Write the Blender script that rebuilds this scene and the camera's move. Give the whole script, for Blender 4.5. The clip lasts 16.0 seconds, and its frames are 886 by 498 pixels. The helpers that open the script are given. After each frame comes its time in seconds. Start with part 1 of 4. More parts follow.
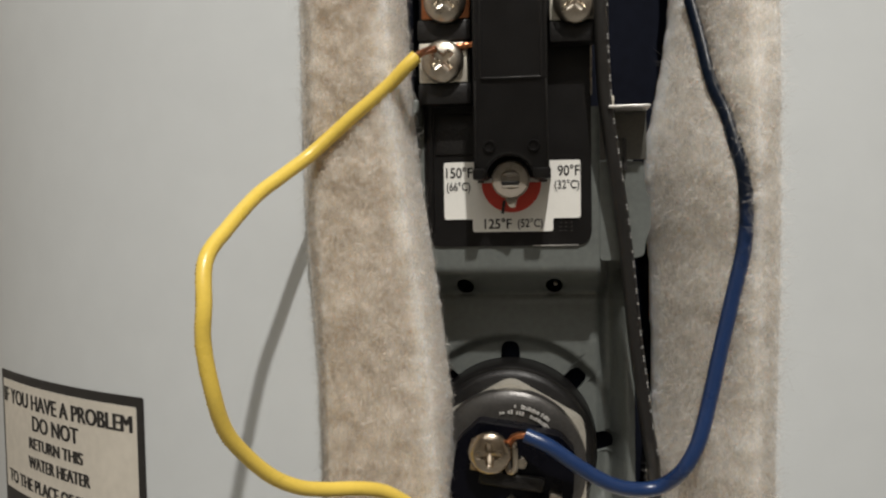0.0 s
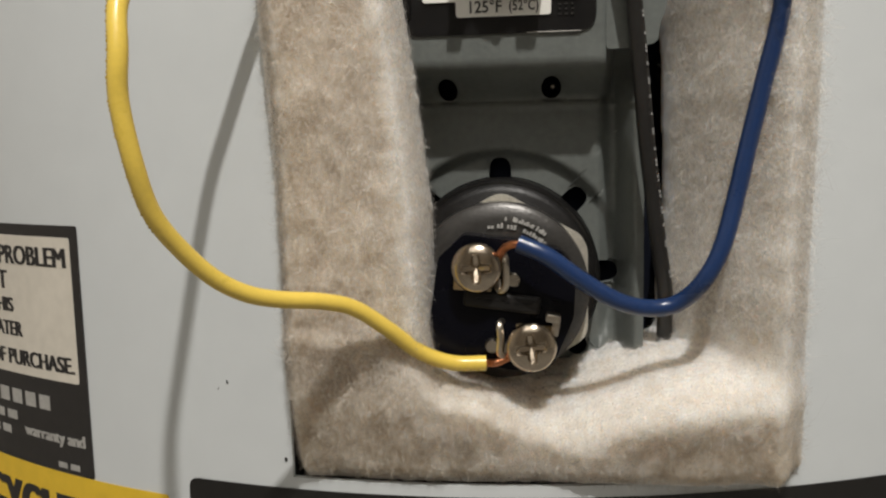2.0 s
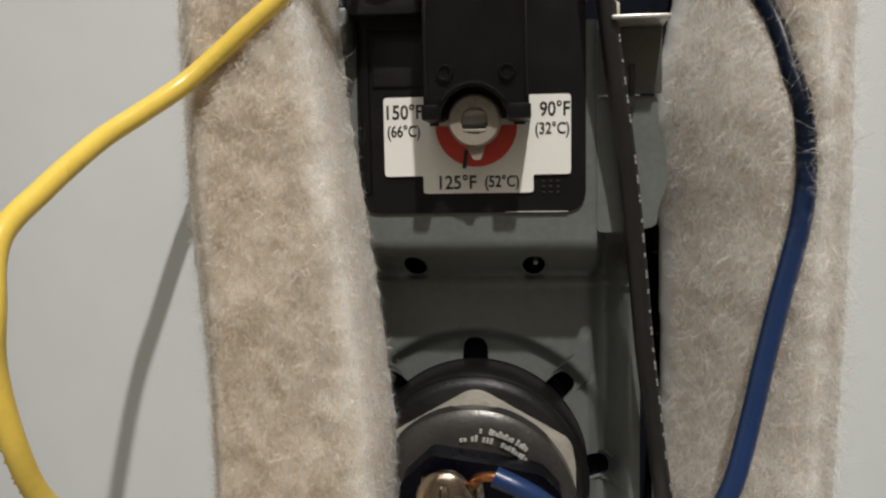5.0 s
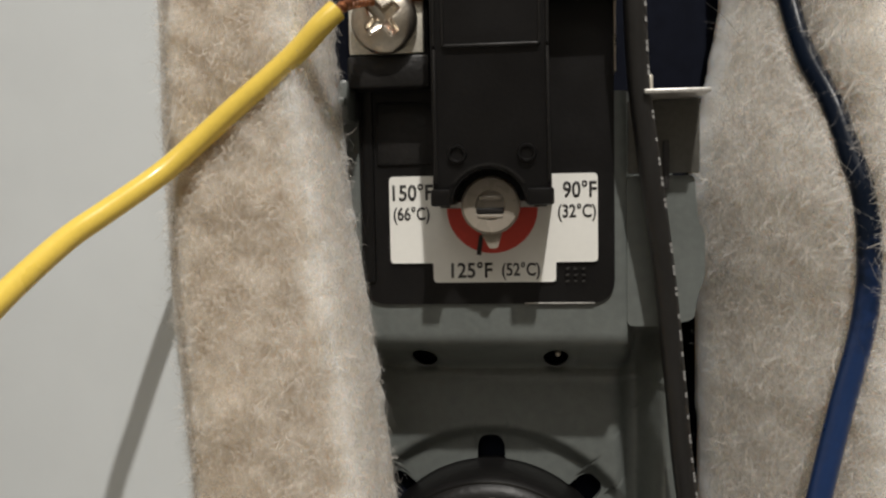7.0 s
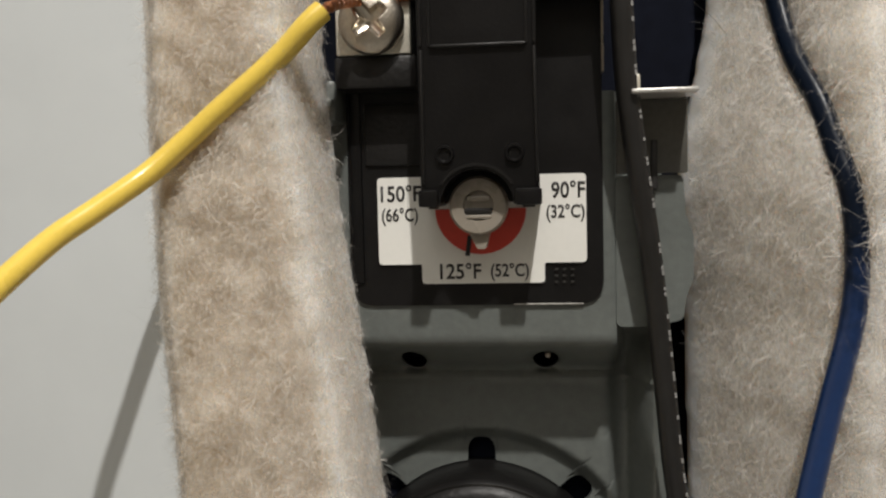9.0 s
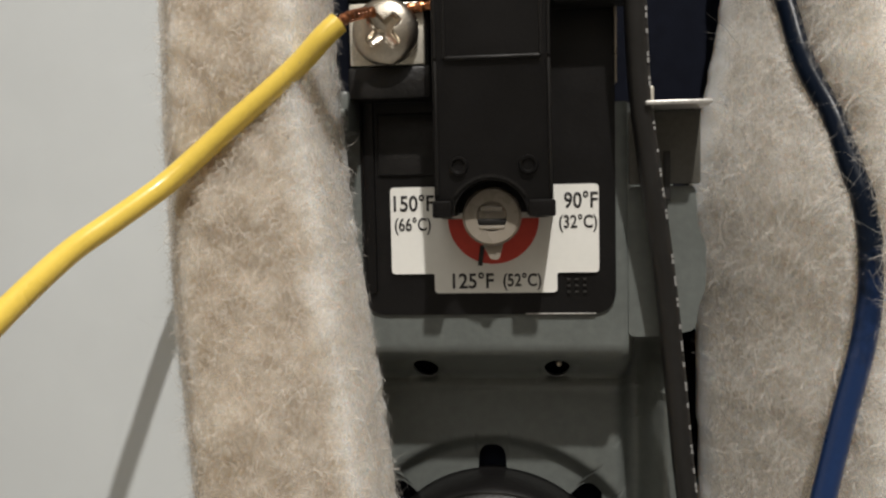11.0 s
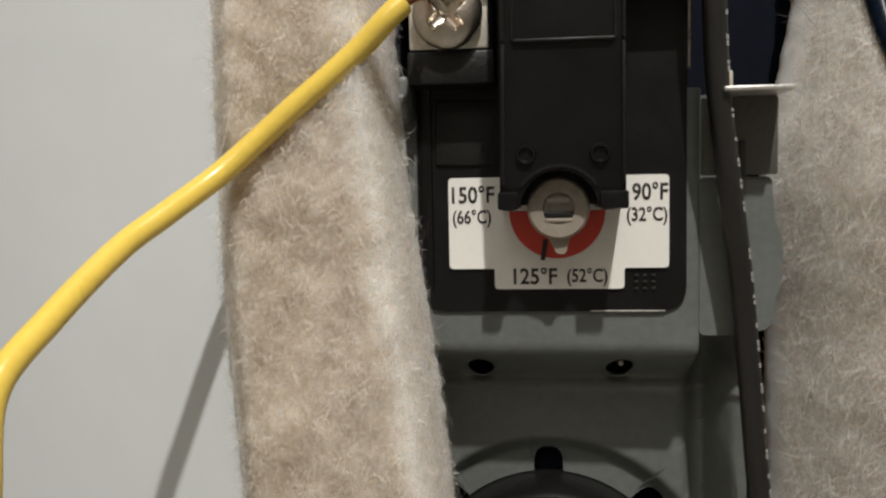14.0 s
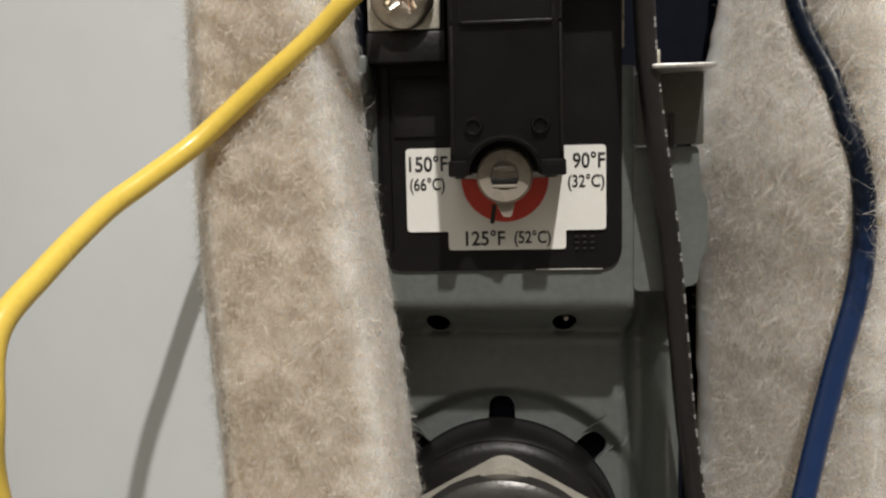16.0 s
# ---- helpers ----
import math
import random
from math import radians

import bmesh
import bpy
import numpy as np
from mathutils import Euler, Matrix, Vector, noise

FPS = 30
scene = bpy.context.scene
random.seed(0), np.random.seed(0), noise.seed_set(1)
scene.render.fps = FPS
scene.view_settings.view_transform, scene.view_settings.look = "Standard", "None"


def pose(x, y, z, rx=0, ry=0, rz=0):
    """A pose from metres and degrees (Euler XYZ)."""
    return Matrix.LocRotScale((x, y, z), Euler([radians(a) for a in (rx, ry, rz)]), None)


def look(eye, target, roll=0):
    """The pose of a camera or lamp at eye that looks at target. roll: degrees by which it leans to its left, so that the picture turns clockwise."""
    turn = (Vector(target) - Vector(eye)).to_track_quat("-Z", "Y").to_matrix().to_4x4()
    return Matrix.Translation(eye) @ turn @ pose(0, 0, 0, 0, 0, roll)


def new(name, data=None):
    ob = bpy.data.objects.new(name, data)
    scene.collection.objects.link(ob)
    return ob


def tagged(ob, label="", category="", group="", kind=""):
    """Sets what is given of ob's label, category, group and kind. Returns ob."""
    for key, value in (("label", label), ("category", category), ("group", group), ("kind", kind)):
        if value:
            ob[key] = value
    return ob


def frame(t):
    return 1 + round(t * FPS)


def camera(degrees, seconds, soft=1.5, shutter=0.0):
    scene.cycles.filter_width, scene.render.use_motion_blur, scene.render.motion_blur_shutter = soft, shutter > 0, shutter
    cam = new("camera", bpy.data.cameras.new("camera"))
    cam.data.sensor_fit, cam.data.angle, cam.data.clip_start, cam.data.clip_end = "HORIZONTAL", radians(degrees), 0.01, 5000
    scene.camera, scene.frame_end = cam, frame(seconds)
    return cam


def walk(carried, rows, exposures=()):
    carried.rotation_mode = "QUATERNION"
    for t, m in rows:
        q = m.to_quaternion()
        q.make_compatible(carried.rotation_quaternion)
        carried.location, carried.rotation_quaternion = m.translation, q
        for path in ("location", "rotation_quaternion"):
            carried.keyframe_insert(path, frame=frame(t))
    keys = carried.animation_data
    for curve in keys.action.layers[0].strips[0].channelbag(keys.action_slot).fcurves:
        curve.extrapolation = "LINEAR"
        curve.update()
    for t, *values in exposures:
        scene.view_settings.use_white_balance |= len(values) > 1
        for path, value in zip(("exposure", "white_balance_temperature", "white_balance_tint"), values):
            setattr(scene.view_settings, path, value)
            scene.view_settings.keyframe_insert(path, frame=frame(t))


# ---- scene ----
import itertools

cam = camera(55.4, 16.0, soft=2.3)
ROWS = [
    (0, (0.0244, -0.0026, 0.4625), (0.0117, 0.0965, 0.4577), -1.00),
    (0.5, (0.0337, -0.0003, 0.4343), (0.0206, 0.0985, 0.4271), -1.30),
    (1, (0.0344, -0.0029, 0.4412), (0.0218, 0.0959, 0.4326), -1.30),
    (1.5, (0.0310, -0.0111, 0.4372), (0.0182, 0.0876, 0.4277), -1.40),
    (2, (0.0219, 0.0279, 0.4267), (0.0106, 0.1265, 0.4146), -1.30),
    (2.5, (0.0208, 0.0553, 0.4362), (0.0102, 0.1535, 0.4204), -1.10),
    (3, (0.0239, 0.0570, 0.4348), (0.0132, 0.1548, 0.4168), -1.00),
    (3.5, (0.0261, 0.0479, 0.4350), (0.0155, 0.1459, 0.4176), -1.00),
    (6, (0.0213, 0.0703, 0.4758), (0.0123, 0.1697, 0.4691), -1.00),
    (6.5, (0.0222, 0.0742, 0.4750), (0.0123, 0.1735, 0.4684), -1.20),
    (7, (0.0214, 0.0769, 0.4723), (0.0106, 0.1760, 0.4654), -1.10),
    (7.5, (0.0234, 0.0795, 0.4721), (0.0117, 0.1786, 0.4649), -1.00),
    (8, (0.0234, 0.0776, 0.4707), (0.0120, 0.1768, 0.4652), -1.10),
    (10.5, (0.0209, 0.0773, 0.4737), (0.0118, 0.1766, 0.4658), -1.30),
    (11, (0.0206, 0.0769, 0.4739), (0.0102, 0.1761, 0.4672), -1.20),
    (11.5, (0.0178, 0.0795, 0.4739), (0.0070, 0.1788, 0.4672), -1.20),
    (12, (0.0183, 0.0785, 0.4766), (0.0086, 0.1778, 0.4699), -1.20),
    (12.5, (0.0205, 0.0764, 0.4764), (0.0105, 0.1757, 0.4700), -1.20),
    (13, (0.0187, 0.0784, 0.4753), (0.0088, 0.1777, 0.4684), -1.20),
    (13.5, (0.0116, 0.0783, 0.4737), (0.0004, 0.1774, 0.4660), -1.30),
    (14, (0.0112, 0.0829, 0.4737), (-0.0003, 0.1820, 0.4662), -1.10),
    (14.5, (0.0107, 0.0967, 0.4772), (0.0009, 0.1960, 0.4694), -1.30),
    (15, (0.0146, 0.0909, 0.4762), (0.0052, 0.1901, 0.4688), -1.30),
    (15.5, (0.0186, 0.0734, 0.4752), (0.0097, 0.1728, 0.4677), -1.20),
    (16, (0.0171, 0.0697, 0.4721), (0.0077, 0.1688, 0.4620), -1.30),
]
walk(cam, [(t, look(eye, target, roll)) for t, eye, target, roll in ROWS],
     exposures=[(0, -0.02), (1.5, 0.03), (3.5, 0.12), (6, -0.04), (6.7, -0.02), (7.5, 0.04), (11, 0.08), (16, 0.10)])

# ---- light: a small work lamp above and in front of the heater, unseen, set by the shadows, and an added wide fill lamp ----
world = bpy.data.worlds.new("world")
scene.world = world
world.use_nodes = True
world.node_tree.nodes["Background"].inputs[0].default_value = (1.0, 0.93, 0.82, 1)
world.node_tree.nodes["Background"].inputs[1].default_value = 0.04
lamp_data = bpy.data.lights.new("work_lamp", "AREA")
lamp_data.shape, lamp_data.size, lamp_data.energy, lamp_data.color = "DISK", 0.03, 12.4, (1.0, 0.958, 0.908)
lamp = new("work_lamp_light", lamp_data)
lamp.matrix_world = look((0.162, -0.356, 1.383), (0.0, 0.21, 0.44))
# wide fill lamp, added to lift the shade; no fixture stands for it
panel_data = bpy.data.lights.new("soft_fill", "AREA")
panel_data.shape, panel_data.size, panel_data.energy, panel_data.color = "SQUARE", 1.1, 7.6, (1.0, 0.96, 0.90)
panel = new("soft_fill_light", panel_data)
panel.matrix_world = look((-0.1, -1.15, 1.95), (0.0, 0.21, 0.45))
scene.view_settings.exposure = 0.0

# ---- plan ----
CX, RT = 0.003, 0.27            # heater axis and jacket radius
CY = 0.2105 + RT
PHI_L, PHI_R = math.asin(-0.0390 / RT), math.asin(0.0767 / RT)   # access opening
Z_LOW, Z_HIGH = 0.3502, 0.585
EC = (0.0123, 0.3942)           # element axis, x and z


# ---- materials ----
def material(name, colour, rough=0.5, metal=0.0, vary=0.12, scale=60.0, bump=0.0, bump_scale=400.0, coat=0.0,
             stretch=(1, 1, 1), second=None, spec=0.5, transmission=0.0, sss=0.0, rough_vary=0.1):
    m = bpy.data.materials.new(name)
    m.use_nodes = True
    t = m.node_tree
    b = t.nodes["Principled BSDF"]
    tc = t.nodes.new("ShaderNodeTexCoord")
    mp = t.nodes.new("ShaderNodeMapping")
    mp.inputs["Scale"].default_value = stretch
    t.links.new(tc.outputs["Object"], mp.inputs[0])
    n1 = t.nodes.new("ShaderNodeTexNoise")
    n1.inputs["Scale"].default_value, n1.inputs["Detail"].default_value = scale, 5
    n2 = t.nodes.new("ShaderNodeTexNoise")
    n2.inputs["Scale"].default_value, n2.inputs["Detail"].default_value = scale * 9, 4
    for n in (n1, n2):
        t.links.new(mp.outputs[0], n.inputs["Vector"])
    add = t.nodes.new("ShaderNodeMath")
    add.operation = "ADD"
    t.links.new(n1.outputs[0], add.inputs[0])
    t.links.new(n2.outputs[0], add.inputs[1])
    ramp = t.nodes.new("ShaderNodeMapRange")
    ramp.inputs["From Min"].default_value, ramp.inputs["From Max"].default_value = 0.7, 1.3
    t.links.new(add.outputs[0], ramp.inputs["Value"])
    mix = t.nodes.new("ShaderNodeMix")
    mix.data_type = "RGBA"
    dark = second or tuple(c * (1 - vary) for c in colour)
    mix.inputs[6].default_value, mix.inputs[7].default_value = (*dark, 1), (*colour, 1)
    t.links.new(ramp.outputs[0], mix.inputs[0])
    t.links.new(mix.outputs[2], b.inputs["Base Color"])
    rr = t.nodes.new("ShaderNodeMapRange")
    rr.inputs["To Min"].default_value, rr.inputs["To Max"].default_value = max(0.02, rough - rough_vary), min(1, rough + rough_vary)
    t.links.new(n1.outputs[0], rr.inputs["Value"])
    t.links.new(rr.outputs[0], b.inputs["Roughness"])
    b.inputs["Metallic"].default_value = metal
    b.inputs["Coat Weight"].default_value = coat
    b.inputs["Specular IOR Level"].default_value = spec
    b.inputs["Transmission Weight"].default_value = transmission
    if sss:
        b.inputs["Subsurface Weight"].default_value = sss
        b.inputs["Subsurface Radius"].default_value = (0.003, 0.0025, 0.002)
        b.inputs["Subsurface Scale"].default_value = 1.0
    if bump:
        n3 = t.nodes.new("ShaderNodeTexNoise")
        n3.inputs["Scale"].default_value, n3.inputs["Detail"].default_value = bump_scale, 6
        t.links.new(mp.outputs[0], n3.inputs["Vector"])
        bm_ = t.nodes.new("ShaderNodeBump")
        bm_.inputs["Strength"].default_value, bm_.inputs["Distance"].default_value = bump, 0.001
        t.links.new(n3.outputs[0], bm_.inputs["Height"])
        t.links.new(bm_.outputs[0], b.inputs["Normal"])
    return m


ENAMEL = material("enamel", (0.63, 0.66, 0.665), 0.32, vary=0.05, scale=9, bump=0.04, bump_scale=260)
STEEL = material("tank_steel", (0.006, 0.0075, 0.014), 0.9, spec=0.1, vary=0.4, scale=40)
GALV = material("bracket_paint", (0.132, 0.144, 0.135), 0.36, vary=0.22, scale=70, bump=0.08, bump_scale=900)
BLACK = material("black_phenolic", (0.0085, 0.0080, 0.0080), 0.34, spec=0.27, vary=0.35, scale=150, bump=0.05, bump_scale=1500)
BLACK_SOFT = material("black_moulding", (0.015, 0.014, 0.0133), 0.45, spec=0.3, vary=0.4, scale=130, bump=0.15, bump_scale=900)
RUBBER = material("black_rubber", (0.0085, 0.008, 0.0078), 0.42, spec=0.3, vary=0.4, scale=130, bump=0.12, bump_scale=900)
NAVY = material("navy_plastic", (0.0028, 0.003, 0.006), 0.28, spec=0.16, vary=0.3, scale=150)
NICKEL = material("nickel", (0.60, 0.545, 0.46), 0.30, 1.0, vary=0.25, scale=220, bump=0.05, bump_scale=1800)
SCREW = material("plated_screw", (0.50, 0.425, 0.335), 0.17, 1.0, vary=0.3, scale=220, bump=0.06, bump_scale=1500)
ZINC = material("zinc", (0.74, 0.70, 0.60), 0.42, 0.55, vary=0.3, scale=160, bump=0.1, bump_scale=900)
BRASS = material("brass", (0.52, 0.40, 0.24), 0.35, 1.0, vary=0.3, scale=200)
DISC = material("dark_steel_disc", (0.070, 0.067, 0.063), 0.33, 0.5, vary=0.35, scale=120, bump=0.08, bump_scale=1200)
COPPER = material("copper", (0.66, 0.27, 0.13), 0.35, 1.0, vary=0.35, scale=300)
YELLOW = material("yellow_sleeve", (0.83, 0.60, 0.10), 0.30, vary=0.10, scale=120, coat=0.25, bump=0.05, bump_scale=700)
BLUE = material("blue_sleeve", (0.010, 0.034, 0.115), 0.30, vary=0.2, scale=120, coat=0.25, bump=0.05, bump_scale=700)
def dark_above(m, low, high, dark):
    """Turns a sleeve's colour into a dull dark one, rising from the height low to high."""
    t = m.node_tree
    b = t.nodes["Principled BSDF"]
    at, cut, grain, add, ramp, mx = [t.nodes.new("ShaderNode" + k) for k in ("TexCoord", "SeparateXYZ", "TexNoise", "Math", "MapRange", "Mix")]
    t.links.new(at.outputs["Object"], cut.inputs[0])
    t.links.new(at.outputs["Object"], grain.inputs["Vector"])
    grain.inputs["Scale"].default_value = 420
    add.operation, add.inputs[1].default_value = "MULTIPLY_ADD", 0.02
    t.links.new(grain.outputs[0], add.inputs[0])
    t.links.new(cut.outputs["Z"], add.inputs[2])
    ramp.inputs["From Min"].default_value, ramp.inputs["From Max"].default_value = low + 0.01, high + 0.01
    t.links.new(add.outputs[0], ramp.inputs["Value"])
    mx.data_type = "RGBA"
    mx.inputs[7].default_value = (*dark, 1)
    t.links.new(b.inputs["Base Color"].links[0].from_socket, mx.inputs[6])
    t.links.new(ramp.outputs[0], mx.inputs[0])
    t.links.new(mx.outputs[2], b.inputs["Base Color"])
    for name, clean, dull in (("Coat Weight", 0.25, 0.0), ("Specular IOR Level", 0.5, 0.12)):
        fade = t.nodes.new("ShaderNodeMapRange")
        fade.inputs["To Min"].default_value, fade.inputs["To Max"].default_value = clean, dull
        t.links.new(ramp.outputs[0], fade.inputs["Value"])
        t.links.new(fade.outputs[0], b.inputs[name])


dark_above(BLUE, 0.446, 0.464, (0.0045, 0.008, 0.016))
SLEEVE = material("black_sleeve", (0.016, 0.015, 0.014), 0.38, vary=0.3, scale=120, bump=0.06, bump_scale=700)
def cut_mix(m, face_dark, face_light, cut_dark, cut_light, fac):
    """Tan outer face of the batt turning into clean white fibre where it was cut."""
    t = m.node_tree
    at = t.nodes.new("ShaderNodeAttribute")
    at.attribute_name = "cut"
    out = []
    for dark, light in ((face_dark, face_light), (cut_dark, cut_light)):
        mx = t.nodes.new("ShaderNodeMix")
        mx.data_type = "RGBA"
        mx.inputs[6].default_value, mx.inputs[7].default_value = (*dark, 1), (*light, 1)
        t.links.new(fac, mx.inputs[0])
        out.append(mx.outputs[2])
    mx = t.nodes.new("ShaderNodeMix")
    mx.data_type = "RGBA"
    t.links.new(at.outputs["Fac"], mx.inputs[0])
    t.links.new(out[0], mx.inputs[6])
    t.links.new(out[1], mx.inputs[7])
    t.links.new(mx.outputs[2], t.nodes["Principled BSDF"].inputs["Base Color"])


WOOL = material("glass_wool", (0.66, 0.605, 0.525), 0.95, scale=55, bump=0.22, bump_scale=420, stretch=(1, 1, 0.7),
                second=(0.50, 0.43, 0.355), spec=0.05, sss=0.9)
WOOL.node_tree.nodes["Principled BSDF"].inputs["Subsurface Radius"].default_value = (0.018, 0.0155, 0.013)
tufts = WOOL.node_tree.nodes.new("ShaderNodeTexNoise")
tufts.inputs["Scale"].default_value, tufts.inputs["Detail"].default_value, tufts.inputs["Distortion"].default_value = 210, 8, 0.25
where = WOOL.node_tree.nodes.new("ShaderNodeTexCoord")
WOOL.node_tree.links.new(where.outputs["Object"], tufts.inputs["Vector"])
spread = WOOL.node_tree.nodes.new("ShaderNodeMapRange")
spread.inputs["From Min"].default_value, spread.inputs["From Max"].default_value = 0.34, 0.66
WOOL.node_tree.links.new(tufts.outputs[0], spread.inputs["Value"])
cut_mix(WOOL, (0.39, 0.32, 0.24), (0.64, 0.565, 0.47), (0.64, 0.59, 0.525), (0.77, 0.735, 0.68), spread.outputs[0])
FIBRE = material("glass_fibre", (0.84, 0.80, 0.73), 0.8, spec=0.1)
island = FIBRE.node_tree.nodes.new("ShaderNodeNewGeometry")
cut_mix(FIBRE, (0.46, 0.385, 0.30), (0.86, 0.79, 0.70), (0.64, 0.60, 0.54), (0.86, 0.82, 0.76), island.outputs["Random Per Island"])
clear = FIBRE.node_tree.nodes.new("ShaderNodeBsdfTransparent")
blend = FIBRE.node_tree.nodes.new("ShaderNodeMixShader")
blend.inputs[0].default_value = 0.30
FIBRE.node_tree.links.new(clear.outputs[0], blend.inputs[1])
FIBRE.node_tree.links.new(FIBRE.node_tree.nodes["Principled BSDF"].outputs[0], blend.inputs[2])
FIBRE.node_tree.links.new(blend.outputs[0], FIBRE.node_tree.nodes["Material Output"].inputs[0])
DIAL = material("dial_card", (0.76, 0.75, 0.70), 0.5, vary=0.05, scale=90)
RED = material("dial_red", (0.60, 0.055, 0.035), 0.45, vary=0.12, scale=120)
INK = material("ink", (0.022, 0.020, 0.019), 0.6, vary=0.3, scale=120)
KNOB = material("knob_plastic", (0.25, 0.22, 0.18), 0.3, vary=0.06, scale=150, sss=0.3)
PAPER = material("label_paper", (0.70, 0.655, 0.565), 0.55, vary=0.12, scale=35)
LABEL_INK = material("label_black", (0.022, 0.020, 0.019), 0.5, vary=0.3, scale=40)
LABEL_WHITE = material("label_white_print", (0.46, 0.45, 0.42), 0.6, vary=0.3, scale=120)
SUN_YELLOW = material("label_yellow", (0.80, 0.53, 0.035), 0.5, vary=0.12, scale=30)
PLATE = material("plate_black", (0.014, 0.013, 0.012), 0.35, vary=0.3, scale=50)
SCUFF = material("scuff", (0.48, 0.475, 0.47), 0.7, vary=0.5, scale=300)
veil = SCUFF.node_tree.nodes.new("ShaderNodeMixShader")
veil.inputs[0].default_value = 0.08
SCUFF.node_tree.links.new(SCUFF.node_tree.nodes.new("ShaderNodeBsdfTransparent").outputs[0], veil.inputs[1])
SCUFF.node_tree.links.new(SCUFF.node_tree.nodes["Principled BSDF"].outputs[0], veil.inputs[2])
SCUFF.node_tree.links.new(veil.outputs[0], SCUFF.node_tree.nodes["Material Output"].inputs[0])
WALL = material("wall_paint", (0.58, 0.54, 0.48), 0.8, vary=0.06, scale=3, bump=0.1, bump_scale=120)
CEIL = material("ceiling_paint", (0.75, 0.73, 0.69), 0.85, vary=0.05, scale=3)
FLOOR = material("concrete", (0.32, 0.31, 0.29), 0.8, vary=0.25, scale=6, bump=0.3, bump_scale=90)


# ---- builders ----
def mesh_of(bm, name, mat, smooth=True):
    bmesh.ops.recalc_face_normals(bm, faces=bm.faces)
    me = bpy.data.meshes.new(name)
    bm.to_mesh(me)
    bm.free()
    me.materials.append(mat)
    if smooth:
        me.shade_smooth()
        me.set_sharp_from_angle(angle=radians(38))
    return me


def part(name, bm, mat, parent=None, label="", kind="", smooth=True):
    ob = new(name, mesh_of(bm, name, mat, smooth))
    if parent is not None:
        ob.parent = parent
        ob.matrix_parent_inverse = parent.matrix_world.inverted()
    return tagged(ob, label, kind=kind)


def thing(name, at, label, category, group="", kind=""):
    ob = new(name)
    ob.empty_display_size = 0.02
    ob.location = at
    ob.matrix_world = Matrix.Translation(at)
    return tagged(ob, label, category, group, kind)


def bevel(bm, w, seg=2, angle=30):
    edges = [e for e in bm.edges if len(e.link_faces) == 2 and e.calc_face_angle(0) > radians(angle)]
    if w > 0 and edges:
        bmesh.ops.bevel(bm, geom=edges, offset=w, segments=seg, profile=0.5, affect="EDGES", clamp_overlap=True)
    return bm


def box(x0, x1, y0, y1, z0, z1, w=0.0, seg=2, turn=0.0):
    bm = bmesh.new()
    bmesh.ops.create_cube(bm, size=1.0)
    for v in bm.verts:
        v.co = Vector(((x1 - x0) * v.co.x, (y1 - y0) * v.co.y, (z1 - z0) * v.co.z))
    bevel(bm, w, seg)
    m = Matrix.Translation(((x0 + x1) / 2, (y0 + y1) / 2, (z0 + z1) / 2)) @ Matrix.Rotation(radians(turn), 4, "Y")
    bmesh.ops.transform(bm, matrix=m, verts=bm.verts)
    return bm


def prism(outline, y0, y1, w=0.0, seg=2):
    """An outline in x and z, given depth along y."""
    bm = bmesh.new()
    front = [bm.verts.new((x, y0, z)) for x, z in outline]
    back = [bm.verts.new((x, y1, z)) for x, z in outline]
    bm.faces.new(front)
    bm.faces.new(back[::-1])
    n = len(outline)
    for i in range(n):
        bm.faces.new((front[i], back[i], back[(i + 1) % n], front[(i + 1) % n]))
    if w:
        edges = [e for e in bm.edges if all(v.co.y == y0 for v in e.verts)]
        bmesh.ops.recalc_face_normals(bm, faces=bm.faces)
        bmesh.ops.bevel(bm, geom=edges, offset=w, segments=seg, profile=0.5, affect="EDGES", clamp_overlap=True)
    return bm


def rounded(points, r, steps=5):
    """A closed outline with its corners rounded by r (a number, or one for each corner)."""
    out, n = [], len(points)
    for i, p in enumerate(points):
        rad = r[i] if isinstance(r, (list, tuple)) else r
        p, a, b = Vector(p), Vector(points[i - 1]), Vector(points[(i + 1) % n])
        if rad <= 0:
            out.append(tuple(p))
            continue
        u, v = (a - p), (b - p)
        d = min(rad, u.length * 0.48, v.length * 0.48)
        s, e = p + u.normalized() * d, p + v.normalized() * d
        for k in range(steps + 1):
            f = k / steps
            out.append(tuple(s * (1 - f) ** 2 + p * 2 * f * (1 - f) + e * f * f))
    return out


def lathe(profile, cx, cz, steps=96):
    """A profile of (radius, y) turned round an axis along y."""
    bm = bmesh.new()
    rings = []
    for r, y in profile:
        if r <= 1e-6:
            rings.append([bm.verts.new((cx, y, cz))])
        else:
            rings.append([bm.verts.new((cx + r * math.cos(a), y, cz + r * math.sin(a))) for a in (2 * math.pi * k / steps for k in range(steps))])
    for p, q in zip(rings, rings[1:]):
        for k in range(steps):
            a = [p[k % len(p)], p[(k + 1) % len(p)], q[(k + 1) % len(q)], q[k % len(q)]]
            a = [v for i, v in enumerate(a) if v not in a[:i]]
            if len(a) > 2:
                bm.faces.new(a)
    return bm


def spline(points, step=0.0012):
    """Points along a smooth curve through the given ones."""
    p = [Vector(q) for q in points]
    p = [p[0] * 2 - p[1]] + p + [p[-1] * 2 - p[-2]]
    out = []
    for a, b, c, d in zip(p, p[1:], p[2:], p[3:]):
        n = max(2, int((c - b).length / step))
        for k in range(n):
            t = k / n
            out.append(0.5 * (2 * b + (c - a) * t + (2 * a - 5 * b + 4 * c - d) * t * t + (3 * b - a - 3 * c + d) * t ** 3))
    out.append(p[-2])
    return out


